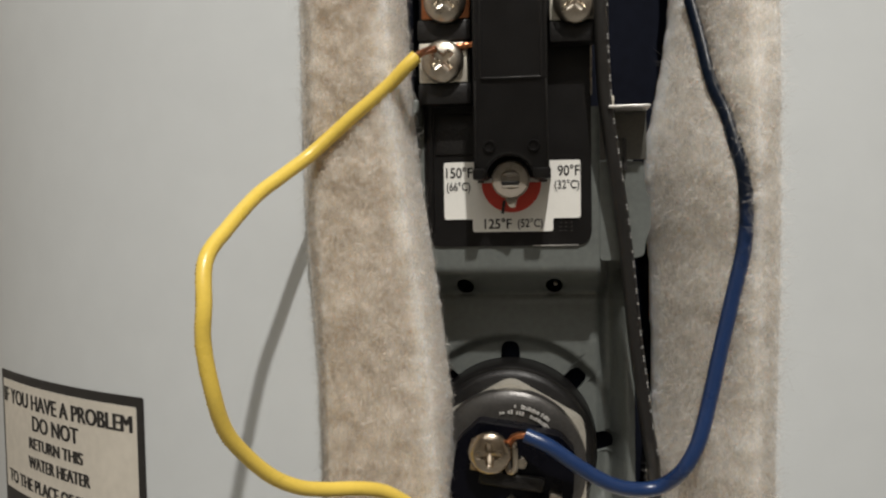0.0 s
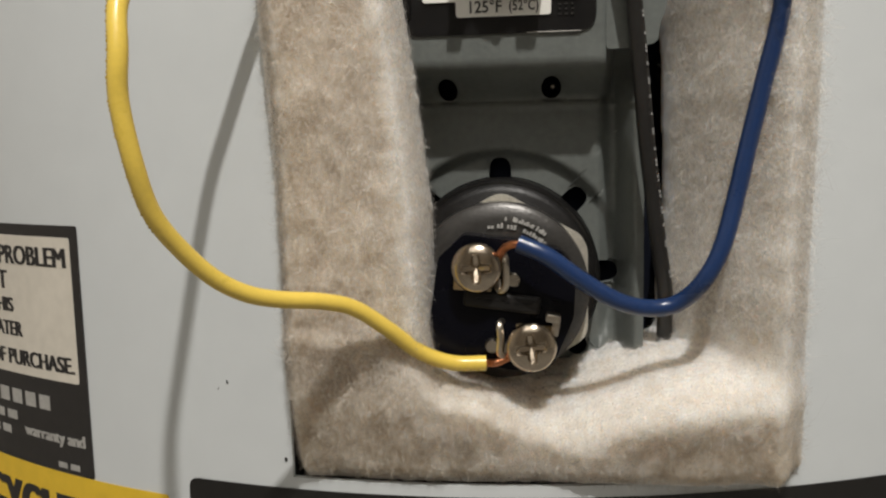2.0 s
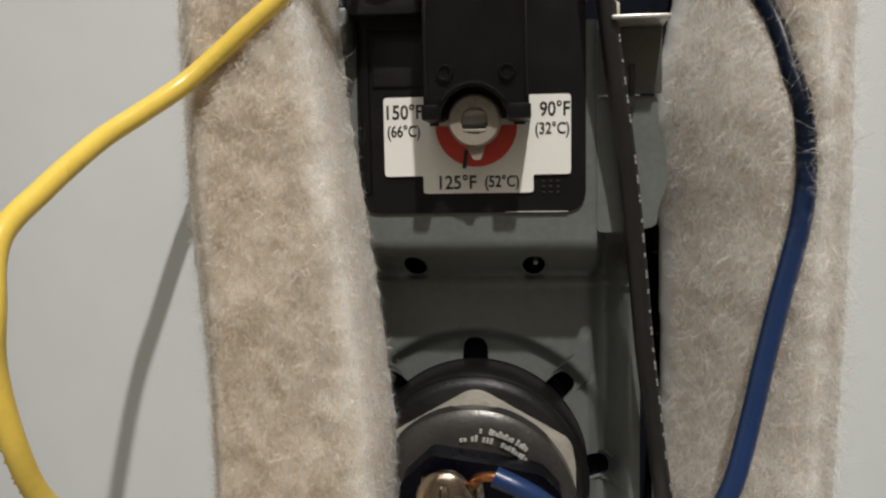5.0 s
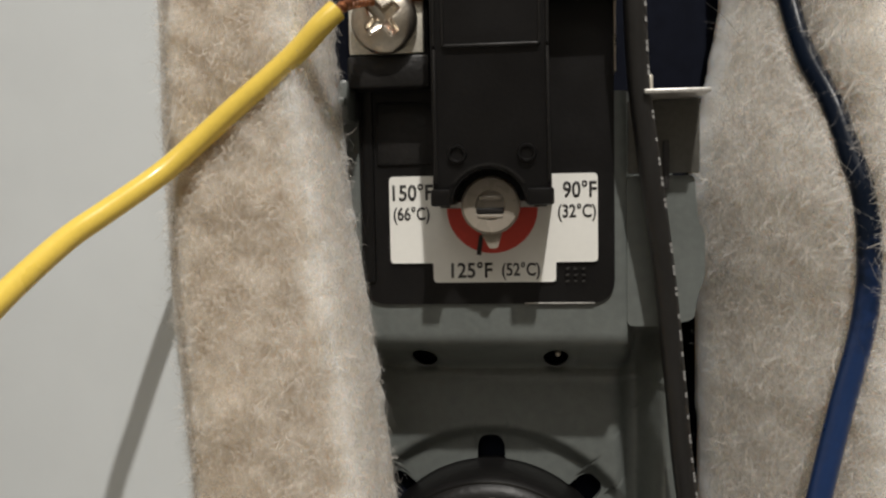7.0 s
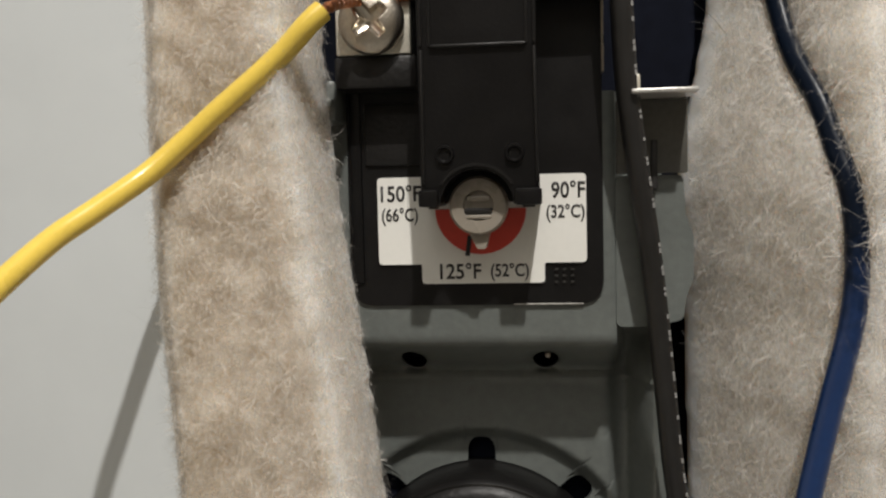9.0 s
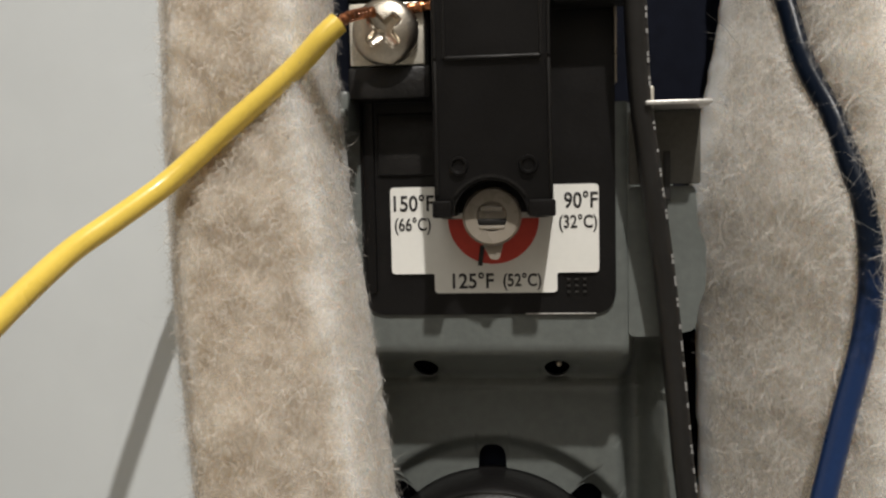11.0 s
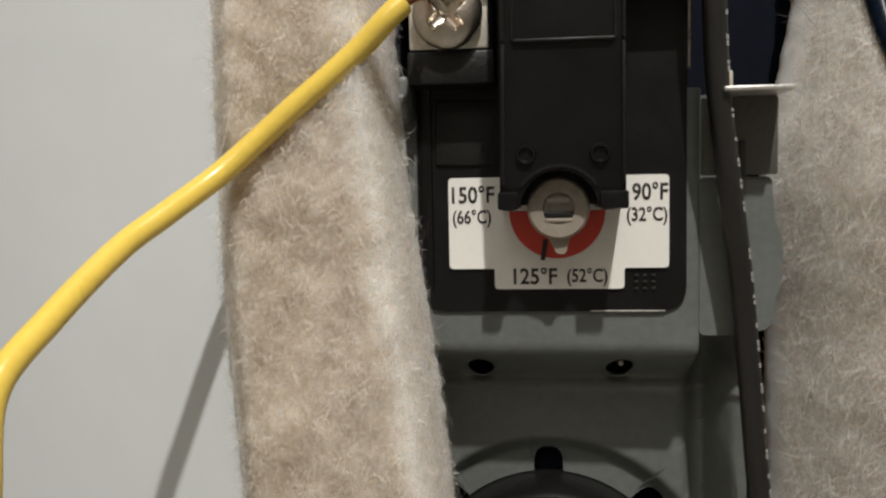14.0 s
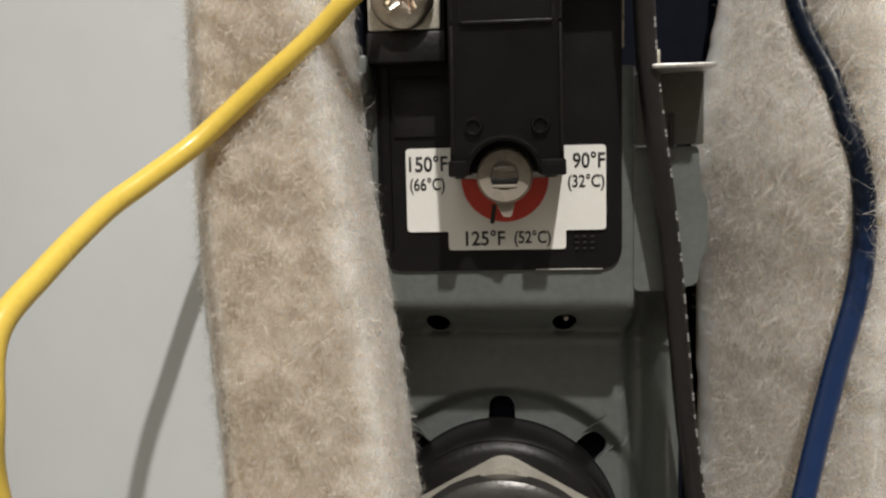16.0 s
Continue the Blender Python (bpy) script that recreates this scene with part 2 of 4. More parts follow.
def tube(points, r, sides=14, ridge=None):
    bm = bmesh.new()
    rings, up = [], Vector((0.3, -1, 0.2))
    for i, p in enumerate(points):
        t = (points[min(i + 1, len(points) - 1)] - points[max(i - 1, 0)]).normalized()
        u = (up - t * up.dot(t)).normalized()
        up = u
        v = t.cross(u)
        k = ridge(i / (len(points) - 1)) if ridge else 1.0
        rings.append([bm.verts.new(p + (u * math.cos(a) + v * math.sin(a)) * r * k) for a in (2 * math.pi * j / sides for j in range(sides))])
    for a, b in zip(rings, rings[1:]):
        for j in range(sides):
            bm.faces.new((a[j], a[(j + 1) % sides], b[(j + 1) % sides], b[j]))
    bm.faces.new(rings[0][::-1])
    bm.faces.new(rings[-1])
    return bm


def letters(text, x0, width, base, cap, bold=0.0):
    """Lettering flat in x and z, its left end at x0 on the base line: triangles and vertices."""
    def raw(body):
        cu = bpy.data.curves.new("letters", "FONT")
        cu.body, cu.resolution_u, cu.offset = body, 4, bold
        ob = new("letters", cu)
        bpy.context.view_layer.update()
        me = bpy.data.meshes.new_from_object(ob.evaluated_get(bpy.context.evaluated_depsgraph_get()))
        bpy.data.objects.remove(ob)
        return me
    tall = max(v.co.y for v in raw("H").vertices)
    me = raw(text)
    lo, hi = min(v.co.x for v in me.vertices), max(v.co.x for v in me.vertices)
    bm = bmesh.new()
    bm.from_mesh(me)
    for v in bm.verts:
        v.co = Vector((x0 + (v.co.x - lo) / (hi - lo) * width, 0, base + v.co.y / tall * cap))
    return bm


def thicken(bm, y0, depth):
    """Lays flat lettering on the plane y0 and gives it depth towards the viewer."""
    for v in bm.verts:
        v.co.y = y0
    out = bmesh.ops.extrude_face_region(bm, geom=bm.faces[:])
    for v in out["geom"]:
        if isinstance(v, bmesh.types.BMVert):
            v.co.y = y0 - depth
    return bm


def wrap(bm, r, cut=0.004):
    """Bends a flat piece (x along the jacket's arc from its front line, y depth in front of the skin, z up) round the heater."""
    xs = [v.co.x for v in bm.verts]
    k = math.floor(min(xs) / cut) + 1
    while k * cut < max(xs):
        bmesh.ops.bisect_plane(bm, geom=bm.verts[:] + bm.edges[:] + bm.faces[:], plane_co=(k * cut, 0, 0), plane_no=(1, 0, 0), dist=1e-7)
        k += 1
    for v in bm.verts:
        a, rr = v.co.x / RT, r - v.co.y
        v.co = Vector((CX + rr * math.sin(a), CY - rr * math.cos(a), v.co.z))
    return bm


def merge(*bms):
    out = bmesh.new()
    for b in bms:
        me = bpy.data.meshes.new("m")
        b.to_mesh(me)
        b.free()
        out.from_mesh(me)
        bpy.data.meshes.remove(me)
    return out


def smooth(a, b, x):
    t = min(1.0, max(0.0, (x - a) / (b - a)))
    return t * t * (3 - 2 * t)


def lerp_table(table, x):
    return float(np.interp(x, [p[0] for p in table], [p[1] for p in table]))


# ---- room ----
def slab(name, x0, x1, y0, y1, z0, z1, mat, label, category):
    ob = part(name, box(x0, x1, y0, y1, z0, z1), mat, smooth=False)
    return tagged(ob, label, category, kind="structure")


slab("floor", -1.1, 1.3, -1.6, 1.0, -0.1, 0.0, FLOOR, "bare grey concrete floor of the utility room", "floor")
slab("ceiling", -1.1, 1.3, -1.6, 1.0, 2.3, 2.4, CEIL, "plain white painted utility room ceiling", "ceiling")
slab("wall_north", -1.1, 1.3, 1.0, 1.1, 0, 2.3, WALL, "plain beige painted wall behind the heater", "wall")
slab("wall_south", -1.1, 1.3, -1.7, -1.6, 0, 2.3, WALL, "plain beige painted wall facing the heater", "wall")
slab("wall_west", -1.2, -1.1, -1.7, 1.1, 0, 2.3, WALL, "plain beige painted side wall", "wall")
slab("wall_east", 1.3, 1.4, -1.7, 1.1, 0, 2.3, WALL, "plain beige painted side wall", "wall")

# ---- water heater: jacket with its access opening, tank, top and foot ----
heater = thing("water_heater", (CX, CY, 0.0), "tall white enamelled electric water heater with open access panel", "water heater")


def jacket():
    bm = bmesh.new()
    phis = sorted({round(radians(a), 6) for a in np.arange(-180, 180, 2.0)} | {round(PHI_L, 6), round(PHI_R, 6)})
    zs = [0.03, 0.2, Z_LOW, 0.42, 0.5, Z_HIGH, 0.9, 1.25]
    shells = []
    for r in (RT, RT - 0.0011):
        shells.append([[bm.verts.new((CX + r * math.sin(a), CY - r * math.cos(a), z)) for z in zs] for a in phis])
    n = len(phis)

    def gap(i, j):
        return round(PHI_L, 6) <= phis[i] < round(PHI_R, 6) - 1e-9 and Z_LOW <= zs[j] < Z_HIGH

    for i, j in itertools.product(range(n), range(len(zs) - 1)):
        if gap(i, j):
            continue
        k = (i + 1) % n
        for s in shells:
            bm.faces.new((s[i][j], s[k][j], s[k][j + 1], s[i][j + 1]))
    edges = [e for e in bm.edges if len(e.link_faces) == 1]
    o, q = shells
    pair = {a: b for ra, rb in zip(o, q) for a, b in zip(ra, rb)}
    for e in edges:
        a, b = e.verts
        if a in pair and b in pair:
            bm.faces.new((a, b, pair[b], pair[a]))
    return bm


part("jacket", jacket(), ENAMEL, heater, "white enamelled sheet-steel jacket with a cut-out opening")
part("tank", lathe([(0.0, 0.06), (0.2355, 0.06), (0.2355, 1.2), (0.0, 1.2)], 0, 0, 128), STEEL, heater, "dark painted steel inner tank")
for o in heater.children:
    if o.name.startswith("tank"):
        for v in o.data.vertices:
            x, y, z = v.co
            v.co = (CX + x, CY + z, y)
for nm, prof in (("top_cap", [(0.0, 1.262), (0.25, 1.262), (0.272, 1.255), (0.272, 1.235), (0.0, 1.235)]), ("foot_ring", [(0.0, 0.0), (0.262, 0.0), (0.268, 0.01), (0.268, 0.045), (0.0, 0.045)])):
    o = part(nm, lathe(prof, 0, 0, 96), ENAMEL, heater)
    for v in o.data.vertices:
        x, y, z = v.co
        v.co = (CX + x, CY + z, y)

# ---- mounting bracket ----
bracket = thing("mounting_bracket", (0.0123, 0.2445, 0.352), "grey painted pressed-steel bracket holding thermostat and element", "bracket")


def bracket_depth(x, z):
    y = 0.2405 - 0.0136 * smooth(0.4368, 0.4458, z)
    top = smooth(0.437, 0.446, z)
    y += top * 0.0140 * smooth(0.0372, 0.0402, x) + top * 0.0140 * smooth(-0.0125, -0.0155, x)
    low = 1 - top
    y -= low * 0.0065 * smooth(0.0405, 0.0455, x) - low * 0.0022 * smooth(0.0365, 0.0395, x) * (1 - smooth(0.0405, 0.043, x))
    r = math.hypot(x - EC[0], z - EC[1])
    y += low * 0.0022 * (1 - smooth(0.0288, 0.0322, r))
    for hx in (0.0, 0.0252):
        y += 0.0008 * (1 - smooth(0.0028, 0.0042, math.hypot(x - hx, (z - 0.4402) * 1.2)))
    y -= 0.0007 * smooth(0.0016, 0.0003, abs(z - 0.4362)) * low
    return y


def polar_patch(bm, cx, cz, contour, x0, x1, z0, z1, rings, steps):
    grid = []
    for k in range(steps):
        a = 2 * math.pi * k / steps
        c, s = math.cos(a), math.sin(a)
        far = min((((x1 - cx) if c > 0 else (x0 - cx)) / c) if abs(c) > 1e-9 else 9, (((z1 - cz) if s > 0 else (z0 - cz)) / s) if abs(s) > 1e-9 else 9)
        near = contour(a)
        col = []
        for i in range(rings + 1):
            r = near + (far - near) * (i / rings)
            x, z = cx + r * c, cz + r * s
            col.append(bm.verts.new((x, bracket_depth(x, z), z)))
        lip = bm.verts.new((cx + near * c, col[0].co.y + 0.0014, cz + near * s))
        grid.append([lip] + col)
    for k in range(steps):
        p, q = grid[k], grid[(k + 1) % steps]
        for i in range(rings + 1):
            bm.faces.new((p[i], p[i + 1], q[i + 1], q[i]))


def notched(a):
    d = (a + math.pi / 8) % (math.pi / 4) - math.pi / 8
    return 0.0246 + 0.0047 * math.sqrt(max(0.0, 1 - (abs(d) / 0.112) ** 3.0))


def grid_patch(bm, x0, x1, z0, z1, nx, nz):
    v = [[bm.verts.new((x, bracket_depth(x, z), z)) for x in np.linspace(x0, x1, nx + 1)] for z in np.linspace(z0, z1, nz + 1)]
    for j, i in itertools.product(range(nz), range(nx)):
        bm.faces.new((v[j][i], v[j][i + 1], v[j + 1][i + 1], v[j + 1][i]))


bm = bmesh.new()
polar_patch(bm, EC[0], EC[1], notched, -0.024, 0.047, 0.3515, 0.436, 36, 384)
part("element_plate", bm, GALV, bracket, "grey pressed plate with a notched round hole")
bm = bmesh.new()
HZ = 0.4402
for hx in (0.0, 0.0252):
    polar_patch(bm, hx, HZ, lambda a: 0.0024, hx - 0.0042, hx + 0.0042, 0.436, HZ * 2 - 0.436, 6, 40)
zt = HZ * 2 - 0.436
for a, b, n in ((-0.024, -0.0042, 24), (0.0042, 0.0210, 16), (0.0294, 0.0475, 26)):
    grid_patch(bm, a, b, 0.436, zt, n, 12)
grid_patch(bm, -0.024, 0.0475, zt, 0.4890, 100, 40)
part("step", bm, GALV, bracket, "stepped ledge with two screw holes")
wing = prism(rounded([(0.0375, 0.4742), (0.0490, 0.4742), (0.0495, 0.4670), (0.0508, 0.4640), (0.0508, 0.4565), (0.0495, 0.4530), (0.0490, 0.4490), (0.0440, 0.4478), (0.0375, 0.4478)], 0.0011), 0.2270, 0.2283, 0.0003)
part("wing", wing, GALV, bracket, "rounded side wing of the bracket")
# arm's colour is darker than the bracket's, to hold the tab's shadow
part("clip_arm", box(0.0375, 0.0497, 0.2258, 0.2268, 0.4745, 0.4872, 0.0004), material("shaded_spring_steel", (0.095, 0.092, 0.080), 0.38, vary=0.3, scale=120), bracket, "dull spring clip arm, darkened for the tab's shadow")
part("clip_tab", box(0.0392, 0.0498, 0.2165, 0.2268, 0.4872, 0.4880, 0.0003), material("bare_edge", (0.80, 0.78, 0.74), 0.35, metal=0.7, vary=0.4, scale=400), bracket, "bright bare edge of the spring clip")
part("clip_post", box(0.0398, 0.0408, 0.2180, 0.2268, 0.4880, 0.4905, 0.0003), ZINC, bracket)
part("clip_slot", box(0.0434, 0.0445, 0.2252, 0.2275, 0.4718, 0.4802, 0.0002), INK, bracket)
part("left_clip", merge(box(-0.0142, -0.0098, 0.2190, 0.2280, 0.4845, 0.4915, 0.0008), box(-0.0138, -0.0100, 0.2176, 0.2195, 0.4868, 0.4884, 0.0006)), GALV, bracket, "grey folded spring clip")
part("left_flange", prism(rounded([(-0.0146, 0.4842), (-0.0100, 0.4842), (-0.0100, 0.4530), (-0.0120, 0.4530), (-0.0134, 0.4700), (-0.0142, 0.4740)], 0.0006), 0.2275, 0.2290, 0.0003), GALV, bracket)
part("rivet_tip", lathe([(0.0, 0.2383), (0.0004, 0.2384), (0.0006, 0.2388), (0.0006, 0.2420)], 0.0256, 0.4406, 16), NICKEL, bracket)
part("rail_edge", box(0.0352, 0.0356, 0.2250, 0.2300, 0.4920, 0.5200, 0.0001), NICKEL, bracket)


# ---- screws ----
def screw_head(cx, cz, y, r, turn, style="cross"):
    """A pan head with a cross recess, facing the viewer."""
    bm = bmesh.new()
    na, nr = 72, 26
    ct, st = math.cos(radians(turn)), math.sin(radians(turn))
    w, ln = 0.125 * r, 0.56 * r

    def height(x, z):
        u, v = x * ct + z * st, -x * st + z * ct
        d = math.hypot(u, v)
        h = 0.38 * r * math.sqrt(max(0.0, 1 - (d / r) ** 2.2)) + 0.08 * r
        def arm(p, q):
            taper = w * (1.25 - 0.45 * min(1, abs(p) / ln))
            return smooth(taper + 0.06 * r, taper - 0.02 * r, abs(q)) * smooth(ln + 0.05 * r, ln - 0.03 * r, abs(p))
        cut = max(arm(u, v), arm(v, u), smooth(0.30 * r, 0.20 * r, d))
        return h - cut * (0.10 + 0.34 * (1 - min(1, d / ln))) * r
    mid = bm.verts.new((cx, y - height(0, 0), cz))
    rings = []
    for i in range(1, nr + 1):
        f = (i / nr) ** 0.9
        rings.append([bm.verts.new((cx + r * f * math.cos(a), y - height(r * f * math.cos(a), r * f * math.sin(a)), cz + r * f * math.sin(a))) for a in (2 * math.pi * k / na for k in range(na))])
    rings.append([bm.verts.new((cx + r * 0.97 * math.cos(a), y + 0.0008, cz + r * 0.97 * math.sin(a))) for a in (2 * math.pi * k / na for k in range(na))])
    for k in range(na):
        bm.faces.new((mid, rings[0][k], rings[0][(k + 1) % na]))
    for p, q in zip(rings, rings[1:]):
        for k in range(na):
            bm.faces.new((p[k], q[k], q[(k + 1) % na], p[(k + 1) % na]))
    return bm


# ---- thermostat ----
thermostat = thing("thermostat", (0.0129, 0.2292, 0.4519), "black phenolic water heater thermostat with white dial card", "thermostat")
body = prism(rounded([(-0.0096, 0.4520), (0.0353, 0.4520), (0.0353, 0.60), (-0.0096, 0.60)], [0.0044, 0.0044, 0.001, 0.001], 6), 0.2264, 0.2420, 0.0007, 3)
part("body", body, BLACK, thermostat, "glossy black moulded body")
rim = box(-0.0092, -0.0070, 0.2258, 0.2268, 0.4560, 0.60, 0.0004)
part("rim", rim, BLACK, thermostat)
part("side_panel", box(-0.0064, 0.0052, 0.2258, 0.2266, 0.4770, 0.4880, 0.0004), BLACK_SOFT, thermostat)
card = rounded([(-0.0043, 0.4749), (-0.0043, 0.4594), (0.0034, 0.4594), (0.0034, 0.4559), (0.0251, 0.4559), (0.0251, 0.4594), (0.0324, 0.4594), (0.0324, 0.4749)], [0.0008, 0.0008, 0.0004, 0.0008, 0.0008, 0.0004, 0.0008, 0.0008])
part("dial_card", prism(card, 0.22590, 0.2266), DIAL, thermostat, "white printed temperature dial card", smooth=False)
KX, KZ = 0.0141, 0.4697
RX, RZ = 0.0140, 0.4691
arc = [(RX + 0.0080 * math.cos(a), RZ + 0.0080 * math.sin(a)) for a in np.linspace(math.pi, 2 * math.pi, 41)]
arc += [(RX + 0.0040 * math.cos(a), RZ + 0.0040 * math.sin(a)) for a in np.linspace(2 * math.pi, math.pi, 31)]
part("red_band", prism(arc, 0.22575, 0.2260), RED, thermostat, "red half-ring printed on the dial", smooth=False)
for nm, args in (("tick", (0.0114, 0.0122, 0.22560, 0.22590, 0.4608, 0.4644)), ("tick", (0.0049, 0.0066, 0.22560, 0.22590, 0.4692, 0.4697)), ("tick", (0.0214, 0.0236, 0.22560, 0.22590, 0.4692, 0.4697))):
    part(nm, box(*args, turn=8 if args[4] < 0.465 else 0), INK, thermostat, smooth=False)
for body_text, x0, width, base, cap in (("150\u00b0F", -0.0037, 0.0072, 0.4707, 0.0027), ("(66\u00b0C)", -0.0036, 0.0065, 0.4672, 0.0022), ("90\u00b0F", 0.0264, 0.0058, 0.4708, 0.0027),
                                       ("(32\u00b0C)", 0.0255, 0.0066, 0.4673, 0.0022), ("125\u00b0F", 0.0066, 0.0073, 0.4568, 0.0026), ("(52\u00b0C)", 0.0156, 0.0067, 0.4571, 0.0022)):
    part("lettering", thicken(letters(body_text, x0, width, base, cap, 0.016), 0.22588, 0.00008), INK, thermostat, smooth=False)
# pale strip standing in for the highlight along the body's lower edge
part("edge_glint", box(0.0195, 0.0318, 0.2262, 0.2266, 0.45195, 0.45220, 0.00008), material("edge_glint", (0.55, 0.53, 0.49), 0.5, vary=0.7, scale=500), thermostat, "pale strip for the glint on the lower edge")
# tower over the dial: upright above, sloping back below the cross rib, with an arch round the knob
TZ, TRIB = 0.4700, 0.4949


def tower_lean(bm):
    """Slopes the lower half of a piece built flush with the tower's front back towards the dial, and widens it."""
    for v in bm.verts:
        f = min(1.0, max(0.0, (TRIB - v.co.z) / (TRIB - TZ)))
        deep = min(1.0, max(0.0, (0.2262 - v.co.y) / (0.2262 - 0.2112)))
        v.co.y += 0.0036 * f * deep
        v.co.x += (v.co.x - 0.0147) * 0.035 * f
    return bm


tx0, tx1 = 0.0053, 0.0240
out = [(tx0, 0.60), (tx0, TRIB)] + [(tx0, TRIB - 0.0024 * k) for k in range(1, 10)] + [(tx0, TZ + 0.0006), (tx0 + 0.0006, TZ), (KX - 0.0058, TZ)]
out += [(KX + 0.0058 * math.cos(a), KZ + 0.0002 + 0.0058 * math.sin(a)) for a in np.linspace(math.pi, 0, 19)]
out += [(KX + 0.0058, TZ), (tx1 - 0.0006, TZ), (tx1, TZ + 0.0006)] + [(tx1, TRIB - 0.0024 * k) for k in range(9, 0, -1)] + [(tx1, TRIB), (tx1, 0.60)]
tower_bm = prism(out, 0.2112, 0.2262, 0.0005, 2)
for zc in np.arange(TZ + 0.001, TRIB + 0.0005, 0.0024):
    bmesh.ops.bisect_plane(tower_bm, geom=tower_bm.verts[:] + tower_bm.edges[:] + tower_bm.faces[:], plane_co=(0, 0, zc), plane_no=(0, 0, 1), dist=1e-7)
tower = part("tower", tower_lean(tower_bm), BLACK, thermostat, "raised glossy black switch housing")
part("foot", tower_lean(box(tx0 - 0.0003, KX - 0.0060, 0.2096, 0.2262, 0.4697, 0.4725, 0.0004)), BLACK, tower)
part("foot", tower_lean(box(KX + 0.0060, tx1 + 0.0003, 0.2096, 0.2262, 0.4697, 0.4725, 0.0004)), BLACK, tower)
part("arch_wall", box(tx0 + 0.002, tx1 - 0.002, 0.2215, 0.2262, 0.4702, 0.4775, 0.0004), BLACK, tower)
hood = [(KX + r * math.cos(a), KZ + 0.0002 + r * math.sin(a)) for r, seq in ((0.0068, np.linspace(2.6, 0.54, 19)), (0.0063, np.linspace(0.54, 2.6, 19))) for a in seq]
part("arch_rim", tower_lean(prism(hood, 0.2109, 0.2117, 0.0001)), BLACK_SOFT, tower)
panel_frame = merge(box(0.0074, 0.0224, 0.2106, 0.2115, 0.4947, 0.4952, 0.0002), box(0.0070, 0.0075, 0.2108, 0.2115, 0.4950, 0.56, 0.0002), box(0.0222, 0.0227, 0.2108, 0.2115, 0.4950, 0.56, 0.0002),
                    box(0.0056, 0.0061, 0.2107, 0.2115, 0.4950, 0.56, 0.0002), box(0.0234, 0.0239, 0.2107, 0.2115, 0.4950, 0.56, 0.0002))
part("panel_frame", panel_frame, BLACK_SOFT, tower)
for x0_, x1_ in ((0.0056, 0.0061), (0.0234, 0.0239)):
    part("edge_bead", tower_lean(box(x0_, x1_, 0.2107, 0.2117, 0.4735, 0.4945, 0.0002)), BLACK_SOFT, tower)
for bx in (0.0092, 0.0202):
    part("boss", tower_lean(lathe([(0.0, 0.2110), (0.0009, 0.2110), (0.0011, 0.2106), (0.0014, 0.2106), (0.0016, 0.2113)], bx, 0.4781, 32)), BLACK, tower)
# knob with pointer
knob = part("knob", lathe([(0.0, 0.2184), (0.0022, 0.2184), (0.0026, 0.2178), (0.0045, 0.2176), (0.0049, 0.2180), (0.0050, 0.2200), (0.0046, 0.2260)], KX, KZ, 64), KNOB, thermostat, "translucent white plastic dial knob")
part("slot", box(KX - 0.0024, KX + 0.0024, 0.2178, 0.2185, KZ - 0.0014, KZ - 0.0004, 0.0002), BLACK_SOFT, knob)
part("hub", merge(box(KX - 0.0019, KX + 0.0019, 0.2176, 0.2185, KZ + 0.0008, KZ + 0.0017, 0.0003), box(KX - 0.0022, KX + 0.0022, 0.2176, 0.2185, KZ - 0.0022, KZ - 0.0015, 0.0003)), KNOB, knob)
part("pointer", prism(rounded([(KX - 0.0020, KZ - 0.0040), (KX - 0.0003, KZ - 0.0073), (KX + 0.0011, KZ - 0.0073), (KX + 0.0020, KZ - 0.0040)], 0.0005), 0.2188, 0.2220, 0.0003), KNOB, knob)
# moulded marks at the lower right corner, unreadable
marks = bmesh.new()
for j, i in itertools.product(range(3), range(3)):
    b = box(0.0268 + i * 0.0014, 0.0274 + i * 0.0014, 0.2260, 0.2265, 0.4572 - j * 0.0011 + 0.0008, 0.4575 - j * 0.0011 + 0.0008)
    marks = merge(marks, b)
tagged(part("moulded_marks", marks, DISC, thermostat, smooth=False), kind="stuff")


def terminal(x0, x1, z_low, screw_x, screw_z, plate_mat):
    part("terminal_block", box(x0, x1, 0.2196, 0.2262, z_low, z_low + 0.0055, 0.0006), BLACK_SOFT, thermostat, "black moulded terminal shelf")
    part("terminal_plate", box(screw_x - 0.0064, screw_x + 0.0064, 0.2194, 0.2204, z_low + 0.0056, z_low + 0.0160, 0.0003), plate_mat, thermostat, "square plated terminal clamp")
    part("screw", screw_head(screw_x, screw_z, 0.2184, 0.0056, 40), NICKEL, thermostat, "nickel-plated cross-head terminal screw")
    part("block_core", box(x0 + 0.0006, x1 - 0.0002, 0.2203, 0.2262, z_low + 0.0050, z_low + 0.0160, 0.0003), BLACK, thermostat)


terminal(-0.0100, 0.0042, 0.4899, -0.0031, 0.5008, ZINC)
terminal(-0.0100, 0.0042, 0.5065, -0.0023, 0.5163, COPPER)
terminal(0.0246, 0.0379, 0.5049, 0.0311, 0.5147, ZINC)

# ---- heating element ----
element = thing("heating_element", (EC[0], 0.2440, EC[1]), "screw-in heating element with hex flange and black terminal block", "heating element")
part("gasket", lathe([(0.0, 0.2450), (0.0243, 0.2450), (0.0244, 0.2400), (0.0243, 0.2328), (0.0240, 0.2318), (0.0236, 0.2313), (0.0231, 0.2314), (0.0226, 0.2308), (0.0214, 0.2300), (0.0, 0.2300)], EC[0], EC[1]), RUBBER, element, "black rubber sealing ring")
hexa = [(EC[0] + 0.0006 + 0.0233 * math.cos(a), EC[1] - 0.0012 + 0.0229 * math.sin(a)) for a in (math.pi / 2 - k * math.pi / 3 for k in range(6))]
